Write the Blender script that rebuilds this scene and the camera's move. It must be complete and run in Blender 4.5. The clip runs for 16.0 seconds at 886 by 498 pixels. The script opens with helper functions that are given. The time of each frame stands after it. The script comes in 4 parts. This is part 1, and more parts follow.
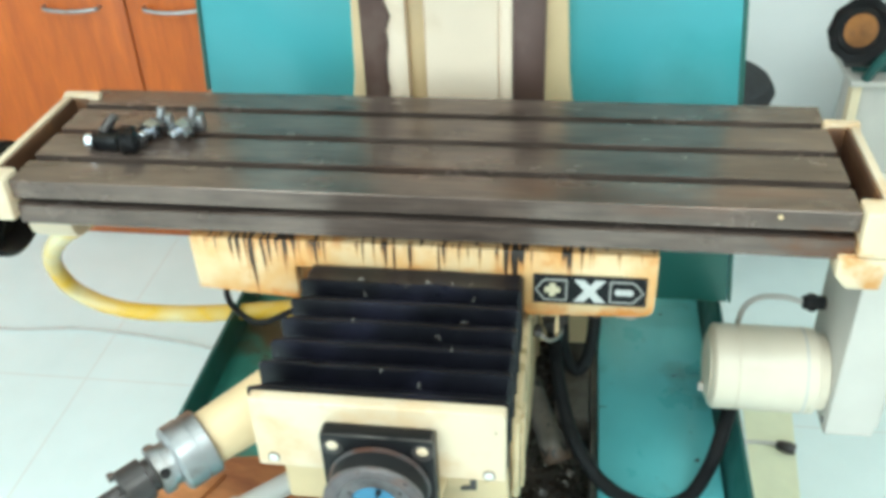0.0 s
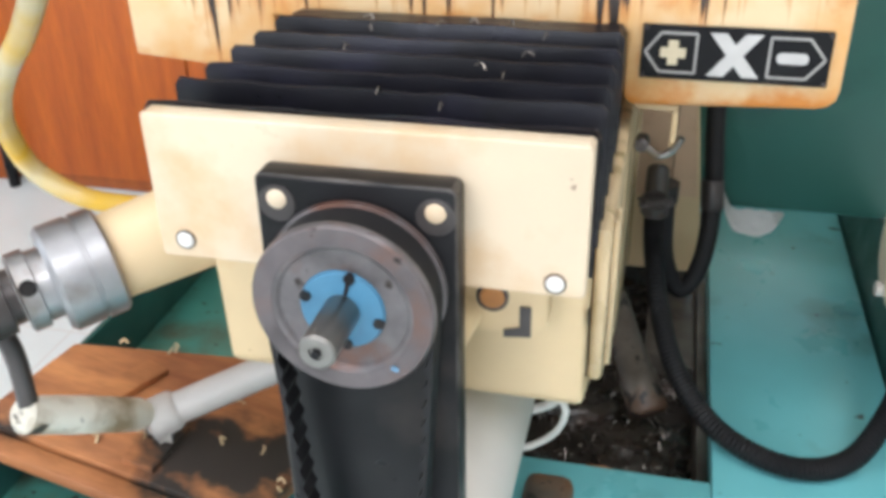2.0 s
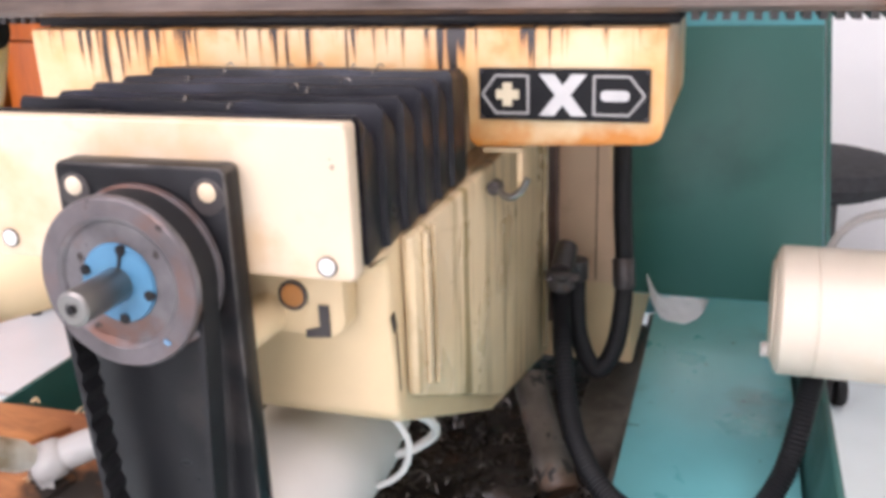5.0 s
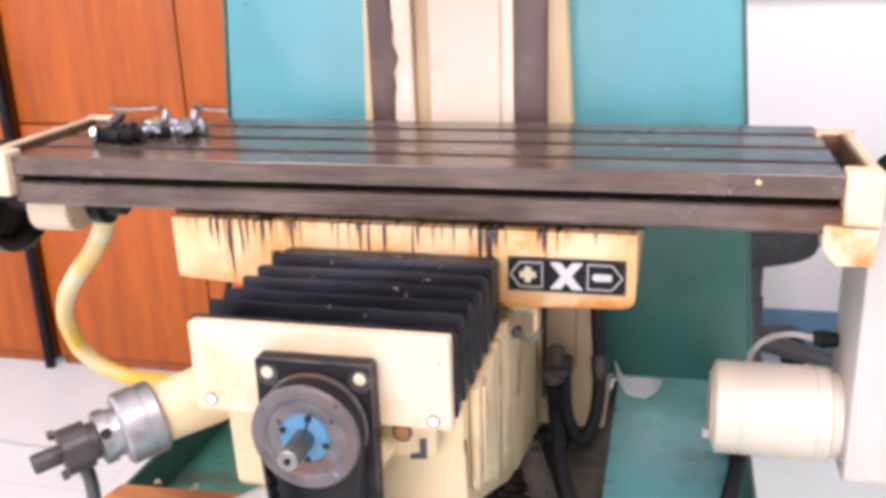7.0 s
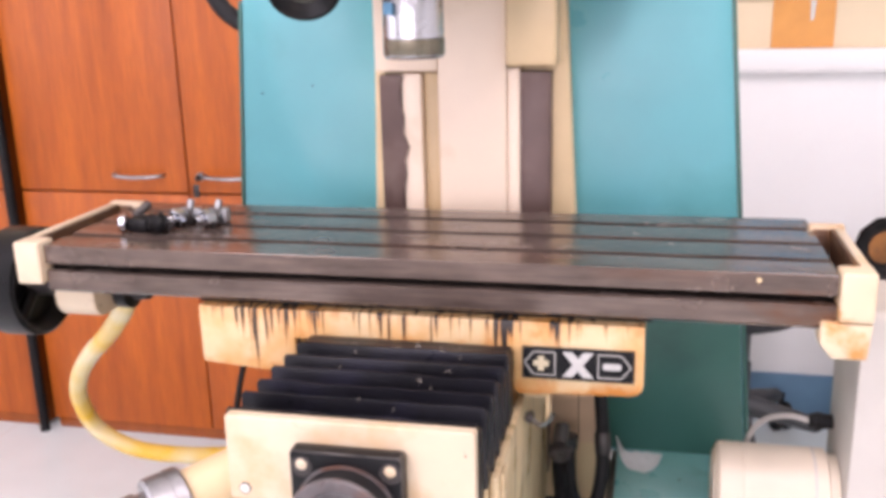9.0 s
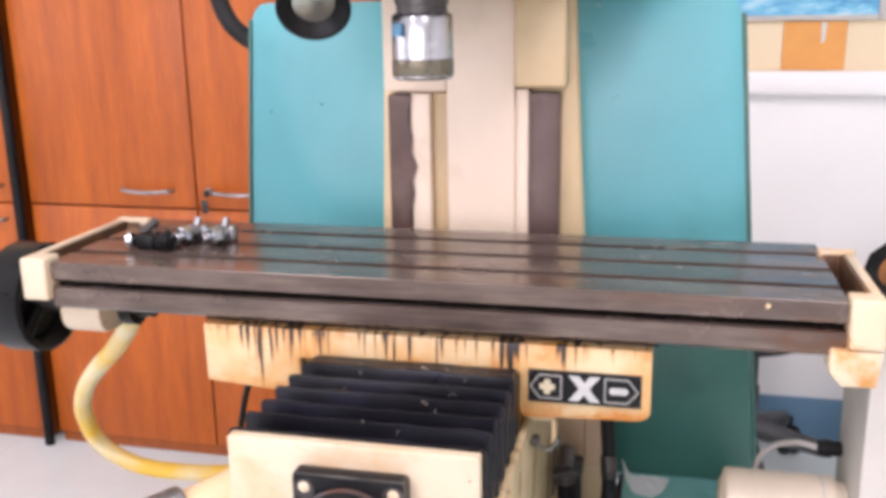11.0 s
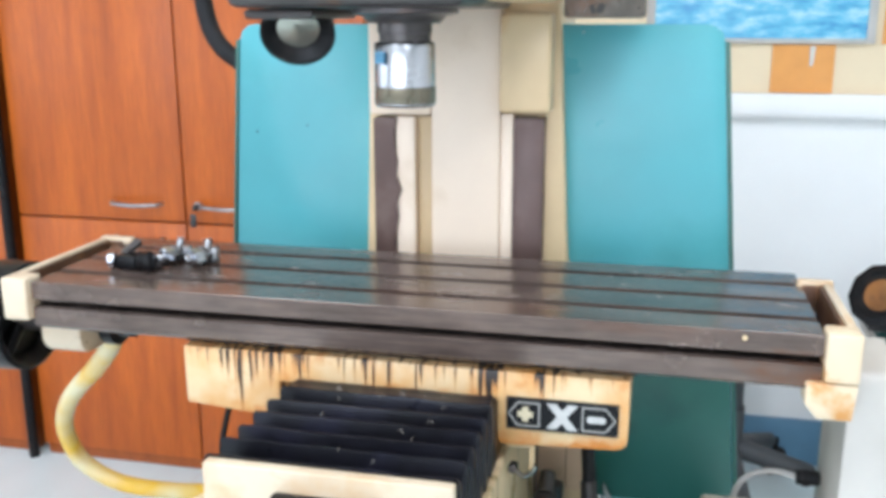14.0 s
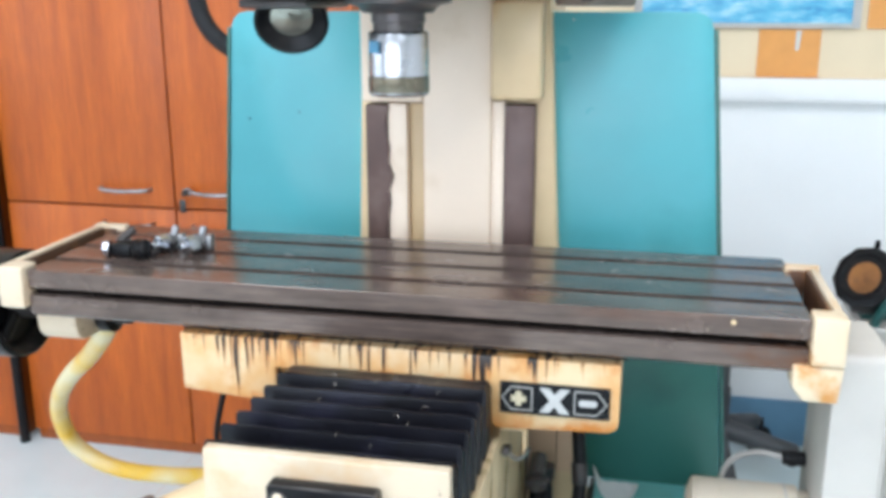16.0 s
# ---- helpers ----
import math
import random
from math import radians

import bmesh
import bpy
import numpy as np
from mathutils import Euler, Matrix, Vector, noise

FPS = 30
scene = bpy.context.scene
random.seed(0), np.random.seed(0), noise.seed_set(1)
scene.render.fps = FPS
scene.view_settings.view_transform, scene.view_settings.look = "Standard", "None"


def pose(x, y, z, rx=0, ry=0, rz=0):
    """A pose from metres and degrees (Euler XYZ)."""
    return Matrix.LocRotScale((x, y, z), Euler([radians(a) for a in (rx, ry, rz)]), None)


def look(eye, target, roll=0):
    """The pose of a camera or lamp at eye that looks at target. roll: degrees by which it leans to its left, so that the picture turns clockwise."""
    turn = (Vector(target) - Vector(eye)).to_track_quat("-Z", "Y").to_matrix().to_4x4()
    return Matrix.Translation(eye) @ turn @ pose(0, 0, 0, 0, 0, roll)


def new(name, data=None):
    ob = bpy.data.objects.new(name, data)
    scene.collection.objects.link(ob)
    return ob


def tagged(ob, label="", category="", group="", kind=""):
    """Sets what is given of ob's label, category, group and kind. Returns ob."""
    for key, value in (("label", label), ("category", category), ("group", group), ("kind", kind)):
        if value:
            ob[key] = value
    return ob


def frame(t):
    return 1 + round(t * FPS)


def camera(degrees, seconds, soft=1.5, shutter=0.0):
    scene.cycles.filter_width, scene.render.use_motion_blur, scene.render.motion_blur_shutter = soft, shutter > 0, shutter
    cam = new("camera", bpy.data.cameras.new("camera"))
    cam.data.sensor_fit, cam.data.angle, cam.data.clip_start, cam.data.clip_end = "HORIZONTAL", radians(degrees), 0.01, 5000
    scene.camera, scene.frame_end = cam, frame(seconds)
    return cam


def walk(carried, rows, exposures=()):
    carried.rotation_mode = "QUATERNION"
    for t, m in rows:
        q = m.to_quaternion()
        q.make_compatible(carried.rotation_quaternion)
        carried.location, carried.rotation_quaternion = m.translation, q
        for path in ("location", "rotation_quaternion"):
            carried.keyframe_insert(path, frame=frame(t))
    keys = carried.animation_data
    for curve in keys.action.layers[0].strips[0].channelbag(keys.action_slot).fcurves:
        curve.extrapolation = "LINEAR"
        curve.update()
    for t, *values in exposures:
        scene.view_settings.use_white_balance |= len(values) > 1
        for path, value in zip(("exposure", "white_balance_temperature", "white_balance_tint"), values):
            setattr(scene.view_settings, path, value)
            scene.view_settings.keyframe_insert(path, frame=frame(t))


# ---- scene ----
S = 0.8  # plan units to metres: the table is 1.067 units, 0.85 m, long
cam = camera(50.5, 16.0, soft=4.2)
PATH = [
    (0, (0.196, -0.972, 1.713), (-0.068, 0.658, 0.585), -2.6),
    (0.5, (0.216, -0.904, 1.62), (-0.134, 0.682, 0.453), -3.2),
    (1, (0.206, -0.846, 1.471), (-0.183, 0.761, 0.346), -2.9),
    (1.5, (0.191, -0.802, 1.331), (-0.224, 0.847, 0.278), -2.0),
    (2, (0.172, -0.749, 1.213), (-0.247, 0.945, 0.236), -1.1),
    (2.5, (0.155, -0.687, 1.13), (-0.25, 1.045, 0.216), -0.4),
    (3, (0.175, -0.665, 1.107), (-0.25, 1.082, 0.231), -0.6),
    (3.5, (0.257, -0.659, 1.088), (-0.325, 1.086, 0.304), -2.5),
    (6, (0.374, -0.949, 1.206), (-0.174, 0.873, 0.589), -2.7),
    (6.5, (0.359, -1.039, 1.293), (-0.135, 0.797, 0.672), -2.3),
    (7, (0.345, -1.079, 1.384), (-0.119, 0.759, 0.747), -2.0),
    (7.5, (0.317, -1.112, 1.433), (-0.113, 0.745, 0.828), -1.6),
    (8, (0.298, -1.131, 1.451), (-0.106, 0.743, 0.882), -1.3),
    (8.5, (0.304, -1.14, 1.458), (-0.108, 0.739, 0.911), -1.4),
    (9, (0.31, -1.134, 1.458), (-0.117, 0.744, 0.918), -1.5),
    (11.5, (0.31, -1.122, 1.467), (-0.139, 0.761, 0.965), -0.8),
    (12, (0.31, -1.107, 1.474), (-0.143, 0.776, 0.972), -0.6),
    (12.5, (0.317, -1.106, 1.475), (-0.139, 0.778, 0.986), -0.5),
    (13, (0.321, -1.115, 1.481), (-0.128, 0.773, 0.995), -0.3),
    (13.5, (0.323, -1.119, 1.484), (-0.117, 0.771, 0.999), -0.2),
    (14, (0.327, -1.121, 1.484), (-0.106, 0.771, 0.999), -0.1),
    (14.5, (0.326, -1.123, 1.485), (-0.096, 0.77, 0.995), -0.0),
    (15, (0.325, -1.123, 1.489), (-0.088, 0.768, 0.988), -0.0),
    (15.5, (0.322, -1.13, 1.498), (-0.082, 0.759, 0.98), 0.1),
    (16, (0.32, -1.137, 1.494), (-0.082, 0.752, 0.973), -0.1),
]
walk(cam, [(t, look(Vector(eye) * S, Vector(target) * S, roll)) for t, eye, target, roll in PATH],
     exposures=[(0.0, -0.05, 5900, -8), (1.5, -0.2, 6150, 6), (3.0, -0.17, 6420, 26), (6.5, 0.16, 6500, 30),
                (7.6, -0.06, 6650, 33), (9.0, -0.10, 6700, 34), (11.5, -0.14, 6450, 25), (13.0, -0.11, 5900, 13), (16.0, -0.13, 5750, 10)])

# ---- world and light ----
world = bpy.data.worlds.new("sky")
scene.world = world
world.use_nodes = True
sky = world.node_tree.nodes.new("ShaderNodeTexSky")
sky.sky_type = 'NISHITA'
sky.sun_disc = False
sky.sun_elevation, sky.sun_rotation = radians(40), radians(150)
world.node_tree.links.new(sky.outputs[0], world.node_tree.nodes["Background"].inputs[0])
world.node_tree.nodes["Background"].inputs[1].default_value = 0.12


def window_light(name, eye, target, width, height, watts, color):
    data = bpy.data.lights.new(name, 'AREA')
    data.shape, data.size, data.size_y, data.energy, data.color = 'RECTANGLE', width, height, watts, color
    ob = new(name, data)
    ob.matrix_world = look(eye, target)
    return ob


window_light("window_light_back", (-0.6, -2.72, 1.55), (-0.6, 0, 1.4), 2.6, 1.5, 60, (0.92, 0.97, 1.0))
window_light("window_light_side", (-3.02, -0.9, 1.55), (0, -0.9, 1.4), 1.9, 1.5, 23, (0.92, 0.97, 1.0))
for lx, ly in ((-0.85, -1.15), (0.85, -1.15)):
    window_light("ceiling_tube_light", (lx, ly, 2.72), (lx, ly, 0), 0.6, 1.8, 34, (1.0, 0.98, 0.96))


# ---- materials ----
def nodes_of(name):
    m = bpy.data.materials.new(name)
    m.use_nodes = True
    nt = m.node_tree
    return m, nt, nt.nodes["Principled BSDF"]


def noise_node(nt, scale, detail=4.0, stretch=(1, 1, 1), rough=0.55):
    tc = nt.nodes.new("ShaderNodeTexCoord")
    mp = nt.nodes.new("ShaderNodeMapping")
    mp.inputs["Scale"].default_value = stretch
    n = nt.nodes.new("ShaderNodeTexNoise")
    n.inputs["Scale"].default_value = scale
    n.inputs["Detail"].default_value = detail
    n.inputs["Roughness"].default_value = rough
    nt.links.new(tc.outputs["Object"], mp.inputs["Vector"])
    nt.links.new(mp.outputs[0], n.inputs["Vector"])
    return n.outputs["Fac"]


def ramp(nt, fac, stops):
    r = nt.nodes.new("ShaderNodeValToRGB")
    els = r.color_ramp.elements
    while len(els) < len(stops):
        els.new(0.5)
    for e, (p, c) in zip(els, stops):
        e.position, e.color = p, (*c, 1)
    nt.links.new(fac, r.inputs[0])
    return r.outputs[0]


def mix(nt, fac, a, b, kind='MIX'):
    n = nt.nodes.new("ShaderNodeMix")
    n.data_type, n.blend_type = 'RGBA', kind
    for sock, v in ((n.inputs[0], fac), (n.inputs[6], a), (n.inputs[7], b)):
        if isinstance(v, (int, float)):
            sock.default_value = v
        elif isinstance(v, tuple):
            sock.default_value = (*v, 1)
        else:
            nt.links.new(v, sock)
    return n.outputs[2]


def bump(nt, bsdf, fac, strength, distance=0.002):
    b = nt.nodes.new("ShaderNodeBump")
    b.inputs["Strength"].default_value, b.inputs["Distance"].default_value = strength, distance
    nt.links.new(fac, b.inputs["Height"])
    nt.links.new(b.outputs[0], bsdf.inputs["Normal"])


BLK = (0, 0, 0)
WHT = (1, 1, 1)


def surface(name, color, rough=0.5, metal=0.0, vary=0.15, scale=14.0, stain=None, stain_at=0.6, stain_scale=5.0,
            stain_stretch=(1, 1, 1), bump_scale=120.0, bump_strength=0.08, spec=0.5, speck=None, speck_at=0.68, speck_scale=55.0):
    """Paint, metal or plastic: two scales of variation, stains of one colour, specks of another."""
    m, nt, bsdf = nodes_of(name)
    dark = tuple(c * (1 - vary) for c in color)
    light = tuple(min(1, c * (1 + vary)) for c in color)
    col = ramp(nt, noise_node(nt, scale), [(0.3, dark), (0.7, light)])
    if stain:
        f = ramp(nt, noise_node(nt, stain_scale, 6, stain_stretch), [(stain_at - 0.06, BLK), (stain_at + 0.1, WHT)])
        col = mix(nt, f, col, stain)
    if speck:
        f = ramp(nt, noise_node(nt, speck_scale, 3), [(speck_at, BLK), (speck_at + 0.05, WHT)])
        col = mix(nt, f, col, speck)
    nt.links.new(col, bsdf.inputs["Base Color"])
    rr = ramp(nt, noise_node(nt, scale * 1.7, 5), [(0.3, (max(0.03, rough - 0.1),) * 3), (0.7, (min(1, rough + 0.1),) * 3)])
    nt.links.new(rr, bsdf.inputs["Roughness"])
    bsdf.inputs["Metallic"].default_value = metal
    bsdf.inputs["Specular IOR Level"].default_value = spec
    if bump_strength:
        bump(nt, bsdf, noise_node(nt, bump_scale, 3), bump_strength, 0.001)
    return m


CREAM = (0.66, 0.50, 0.29)
TEAL = (0.092, 0.362, 0.400)
M_cream = surface("cream_machine_paint", CREAM, 0.42, stain=(0.60, 0.33, 0.12), stain_at=0.66, stain_scale=9, speck=(0.30, 0.20, 0.10), speck_at=0.74, vary=0.07)
M_cream_clean = surface("pale_cream_enamel", (0.65, 0.53, 0.38), 0.36, vary=0.08, scale=9, stain=(0.60, 0.41, 0.23), stain_at=0.56, stain_scale=15, speck=(0.28, 0.20, 0.14), speck_at=0.70, speck_scale=48)
M_cream_side = surface("streaked_cream_paint", (0.64, 0.50, 0.30), 0.32, vary=0.16, scale=7, stain=(0.26, 0.19, 0.08), stain_at=0.56, stain_scale=20, stain_stretch=(1, 3.2, 0.22), speck=(0.12, 0.09, 0.05), speck_at=0.72, speck_scale=40)
M_teal = surface("teal_paint", TEAL, 0.36, vary=0.08, scale=5, stain=(0.062, 0.28, 0.285), stain_at=0.62, stain_scale=3, speck=(0.03, 0.12, 0.13), speck_at=0.76, speck_scale=30, bump_strength=0.04)
M_teal_dirty = surface("oily_teal_paint", (0.145, 0.47, 0.50), 0.34, vary=0.12, scale=6, stain=(0.060, 0.17, 0.16), stain_at=0.64, stain_scale=6.5, speck=(0.02, 0.03, 0.03), speck_at=0.68, speck_scale=40)
M_green = surface("grimy_green_paint", (0.055, 0.235, 0.195), 0.42, vary=0.25, scale=12, stain=(0.09, 0.065, 0.03), stain_at=0.55, stain_scale=9, speck=(0.03, 0.03, 0.02), speck_at=0.66)
# guard paint made darker: the shade under the table is in this colour
M_shaded_guard = surface("shade_darkened_guard_paint", (0.030, 0.126, 0.102), 0.42, vary=0.10, scale=4, stain=(0.018, 0.08, 0.065), stain_at=0.62, stain_scale=4, bump_strength=0.03)
M_rim = surface("dark_green_paint", (0.018, 0.085, 0.075), 0.45, vary=0.15)
M_black = surface("black_paint", (0.006, 0.006, 0.007), 0.36, vary=0.4, stain=(0.026, 0.022, 0.020), stain_at=0.64, stain_scale=16, spec=0.22)
M_worn_edge = surface("worn_black_edge", (0.085, 0.075, 0.068), 0.45, metal=0.4, vary=0.5, scale=60, stain=(0.012, 0.011, 0.010), stain_at=0.50, stain_scale=30)
M_rubber = surface("black_rubber", (0.010, 0.010, 0.011), 0.6, vary=0.25, bump_scale=200, spec=0.3)
M_bellows = surface("black_bellows_rubber", (0.0045, 0.0045, 0.0075), 0.36, vary=0.45, scale=16, speck=(0.20, 0.19, 0.21), speck_at=0.82, speck_scale=90, stain=(0.013, 0.013, 0.024), stain_at=0.60, stain_scale=11, spec=0.32)
M_silver = surface("worn_steel", (0.40, 0.40, 0.41), 0.42, metal=1.0, vary=0.18, scale=25, stain=(0.22, 0.19, 0.16), stain_at=0.62, stain_scale=20)
M_chrome = surface("polished_steel", (0.46, 0.47, 0.50), 0.22, metal=1.0, vary=0.1, scale=30, bump_strength=0.02)
M_way = surface("brown_slideway_steel", (0.105, 0.062, 0.052), 0.42, metal=0.2, vary=0.2, stain=(0.16, 0.11, 0.09), stain_at=0.6, stain_scale=14)
M_dark_steel = surface("oily_dark_steel", (0.07, 0.062, 0.06), 0.38, metal=0.5, vary=0.3, stain=(0.12, 0.06, 0.03), stain_at=0.64, stain_scale=18)
M_face = surface("machined_cream_face", (0.84, 0.69, 0.54), 0.4, vary=0.06, scale=6, stain=(0.66, 0.50, 0.33), stain_at=0.62, stain_scale=6)
M_shaft = surface("bare_shaft_steel", (0.23, 0.22, 0.205), 0.36, metal=1.0, vary=0.2)
M_ring = surface("browned_steel_ring", (0.20, 0.175, 0.13), 0.3, metal=0.9, vary=0.2)
M_tan = surface("tan_machine_paint", (0.62, 0.46, 0.26), 0.45, vary=0.08)
M_tan_dull = surface("dull_tan_paint", (0.62, 0.43, 0.28), 0.5, vary=0.10, scale=8, stain=(0.36, 0.22, 0.12), stain_at=0.6, stain_scale=9)
M_trough = surface("rusty_trough", (0.10, 0.045, 0.022), 0.5, vary=0.3, stain=(0.30, 0.13, 0.04), stain_at=0.58, stain_scale=15)
M_pulley_rim = surface("rusty_pulley_rim", (0.120, 0.104, 0.106), 0.42, metal=0.45, vary=0.4, scale=30, stain=(0.150, 0.088, 0.072), stain_at=0.55, stain_scale=24, speck=(0.03, 0.022, 0.02), speck_at=0.66, speck_scale=60)
M_pulley = surface("rusted_pulley_steel", (0.140, 0.128, 0.130), 0.42, metal=0.5, vary=0.4, scale=42, stain=(0.145, 0.072, 0.052), stain_at=0.54, stain_scale=28, speck=(0.035, 0.026, 0.022), speck_at=0.66, speck_scale=70)
M_pulley_groove = surface("dark_pulley_groove", (0.05, 0.052, 0.055), 0.5, metal=0.3, vary=0.2)
M_blue = surface("light_blue_paint", (0.055, 0.185, 0.30), 0.5, vary=0.2, scale=40, stain=(0.04, 0.16, 0.25), stain_at=0.62, stain_scale=45)
M_white_plastic = surface("white_plastic", (0.66, 0.64, 0.60), 0.5, vary=0.06, stain=(0.5, 0.45, 0.36), stain_at=0.66)
M_grey_white = surface("off_white_housing", (0.56, 0.52, 0.47), 0.42, vary=0.05, stain=(0.5, 0.42, 0.34), stain_at=0.7)
M_pvc = surface("grey_pvc", (0.50, 0.48, 0.45), 0.42, vary=0.1, stain=(0.36, 0.33, 0.3), stain_at=0.66)
M_plate = surface("black_label", (0.006, 0.006, 0.007), 0.5, vary=0.25, spec=0.2)
M_mark = surface("off_white_marking", (0.50, 0.49, 0.47), 0.5, vary=0.10, scale=50)
M_mark_gold = surface("worn_gilt_marking", (0.58, 0.50, 0.34), 0.5, vary=0.12, scale=60)
M_mark_dim = surface("dim_outline", (0.34, 0.33, 0.31), 0.5, vary=0.1)
M_wall_white = surface("white_wall_paint", (0.90, 0.90, 0.89), 0.6, vary=0.03, scale=3, bump_strength=0.05)
M_wall_cream = surface("cream_wall_paint", (0.80, 0.66, 0.45), 0.7, vary=0.05, scale=4)
M_blue_base = surface("blue_skirting_paint", (0.12, 0.25, 0.38), 0.5, vary=0.08)
M_ceiling = surface("ceiling_white", (0.82, 0.82, 0.80), 0.8, vary=0.02)
M_chair = surface("dark_chair_fabric", (0.028, 0.03, 0.034), 0.85, vary=0.25, scale=60, bump_strength=0.3, bump_scale=300)
M_chair_plastic = surface("dark_grey_plastic", (0.05, 0.053, 0.058), 0.5, vary=0.12)
M_orange = surface("orange_card", (0.78, 0.36, 0.10), 0.7, vary=0.06, scale=20)
M_orange_plastic = surface("orange_plastic", (0.46, 0.19, 0.05), 0.5, vary=0.3, scale=30)
M_brown_wheel = surface("brown_grinding_wheel", (0.30, 0.125, 0.035), 0.8, vary=0.45, scale=14, stain=(0.05, 0.035, 0.03), stain_at=0.55, stain_scale=10)
M_greasy = surface("greasy_grey_steel", (0.105, 0.092, 0.075), 0.38, vary=0.5, scale=18, stain=(0.035, 0.028, 0.022), stain_at=0.52, stain_scale=12, speck=(0.26, 0.24, 0.21), speck_at=0.68, speck_scale=80, bump_strength=0.4, bump_scale=60)
M_pit = surface("oily_grime", (0.036, 0.030, 0.025), 0.28, vary=0.6, scale=22, stain=(0.075, 0.040, 0.024), stain_at=0.62, stain_scale=14, speck=(0.34, 0.31, 0.27), speck_at=0.66, speck_scale=110, bump_strength=0.6, bump_scale=70)
M_chips = surface("metal_chips", (0.20, 0.18, 0.16), 0.3, metal=0.9, vary=0.4)
M_rust_pipe = surface("dirty_brown_pipe", (0.105, 0.088, 0.070), 0.42, vary=0.5, scale=30, stain=(0.13, 0.055, 0.02), stain_at=0.57, stain_scale=16, speck=(0.014, 0.012, 0.010), speck_at=0.58)
M_key = surface("dark_metal_key", (0.06, 0.06, 0.06), 0.4, metal=0.8)
M_cream_rust = surface("rust_bled_cream_paint", (0.70, 0.56, 0.38), 0.42, vary=0.07, stain=(0.58, 0.27, 0.07), stain_at=0.56, stain_scale=24, speck=(0.25, 0.10, 0.04), speck_at=0.68, speck_scale=45)
# shade of narrow recesses put into the colour: near-black, hardly reflecting
M_recess_shade = surface("black_recess_shade", (0.007, 0.005, 0.004), 0.75, vary=0.4, scale=30, spec=0.06)
M_motor = surface("pale_motor_enamel", (0.68, 0.59, 0.47), 0.36, vary=0.04, stain=(0.62, 0.50, 0.36), stain_at=0.66, stain_scale=9, speck=(0.3, 0.22, 0.15), speck_at=0.78, speck_scale=30)
M_grip = surface("grubby_white_grip", (0.80, 0.79, 0.70), 0.55, vary=0.12, scale=18, stain=(0.34, 0.27, 0.17), stain_at=0.56, stain_scale=16, speck=(0.03, 0.025, 0.02), speck_at=0.64, speck_scale=42)
M_paper = surface("crumpled_white_paper", (0.84, 0.84, 0.82), 0.75, vary=0.06, bump_strength=0.3, bump_scale=30)


def table_steel():
    """Brown-grey oiled cast iron with long fine grain and rusty patches."""
    m, nt, bsdf = nodes_of("oiled_cast_iron")
    base = ramp(nt, noise_node(nt, 9, 5, (1, 3, 3)), [(0.3, (0.100, 0.074, 0.062)), (0.7, (0.205, 0.155, 0.132))])
    grain = ramp(nt, noise_node(nt, 60, 4, (0.25, 4, 4)), [(0.35, (0.8, 0.8, 0.8)), (0.65, (1.15, 1.12, 1.1))])
    col = mix(nt, 1.0, base, grain, 'MULTIPLY')
    rust = ramp(nt, noise_node(nt, 5, 6, (0.7, 3, 3)), [(0.58, BLK), (0.80, WHT)])
    col = mix(nt, rust, col, (0.180, 0.088, 0.056))
    tc = nt.nodes.new("ShaderNodeTexCoord")
    sep = nt.nodes.new("ShaderNodeSeparateXYZ")
    nt.links.new(tc.outputs["Object"], sep.inputs[0])
    reach = nt.nodes.new("ShaderNodeMapRange")
    reach.inputs["From Min"].default_value, reach.inputs["From Max"].default_value = 0.36 * S, 0.53 * S
    reach.inputs["To Min"].default_value, reach.inputs["To Max"].default_value = -0.35, 0.10
    nt.links.new(sep.outputs["X"], reach.inputs["Value"])
    end = nt.nodes.new("ShaderNodeMath")
    nt.links.new(noise_node(nt, 22, 5, (1, 1.5, 2)), end.inputs[0])
    nt.links.new(reach.outputs[0], end.inputs[1])
    rail = nt.nodes.new("ShaderNodeMapRange")
    rail.inputs["From Min"].default_value, rail.inputs["From Max"].default_value = 1.085 * S, 1.114 * S
    rail.inputs["To Min"].default_value, rail.inputs["To Max"].default_value = 0.04, -0.30
    nt.links.new(sep.outputs["Z"], rail.inputs["Value"])
    wear = nt.nodes.new("ShaderNodeMath")
    nt.links.new(end.outputs[0], wear.inputs[0])
    nt.links.new(rail.outputs[0], wear.inputs[1])
    col = mix(nt, ramp(nt, wear.outputs[0], [(0.46, BLK), (0.70, WHT)]), col, (0.150, 0.066, 0.034))
    nt.links.new(col, bsdf.inputs["Base Color"])
    rr = ramp(nt, noise_node(nt, 12, 5, (1, 3, 1)), [(0.3, (0.15,) * 3), (0.7, (0.30,) * 3)])
    nt.links.new(rr, bsdf.inputs["Roughness"])
    bsdf.inputs["Metallic"].default_value = 0.45
    bsdf.inputs["Specular IOR Level"].default_value = 0.5
    bump(nt, bsdf, noise_node(nt, 40, 4, (0.4, 3, 3)), 0.03, 0.001)
    return m


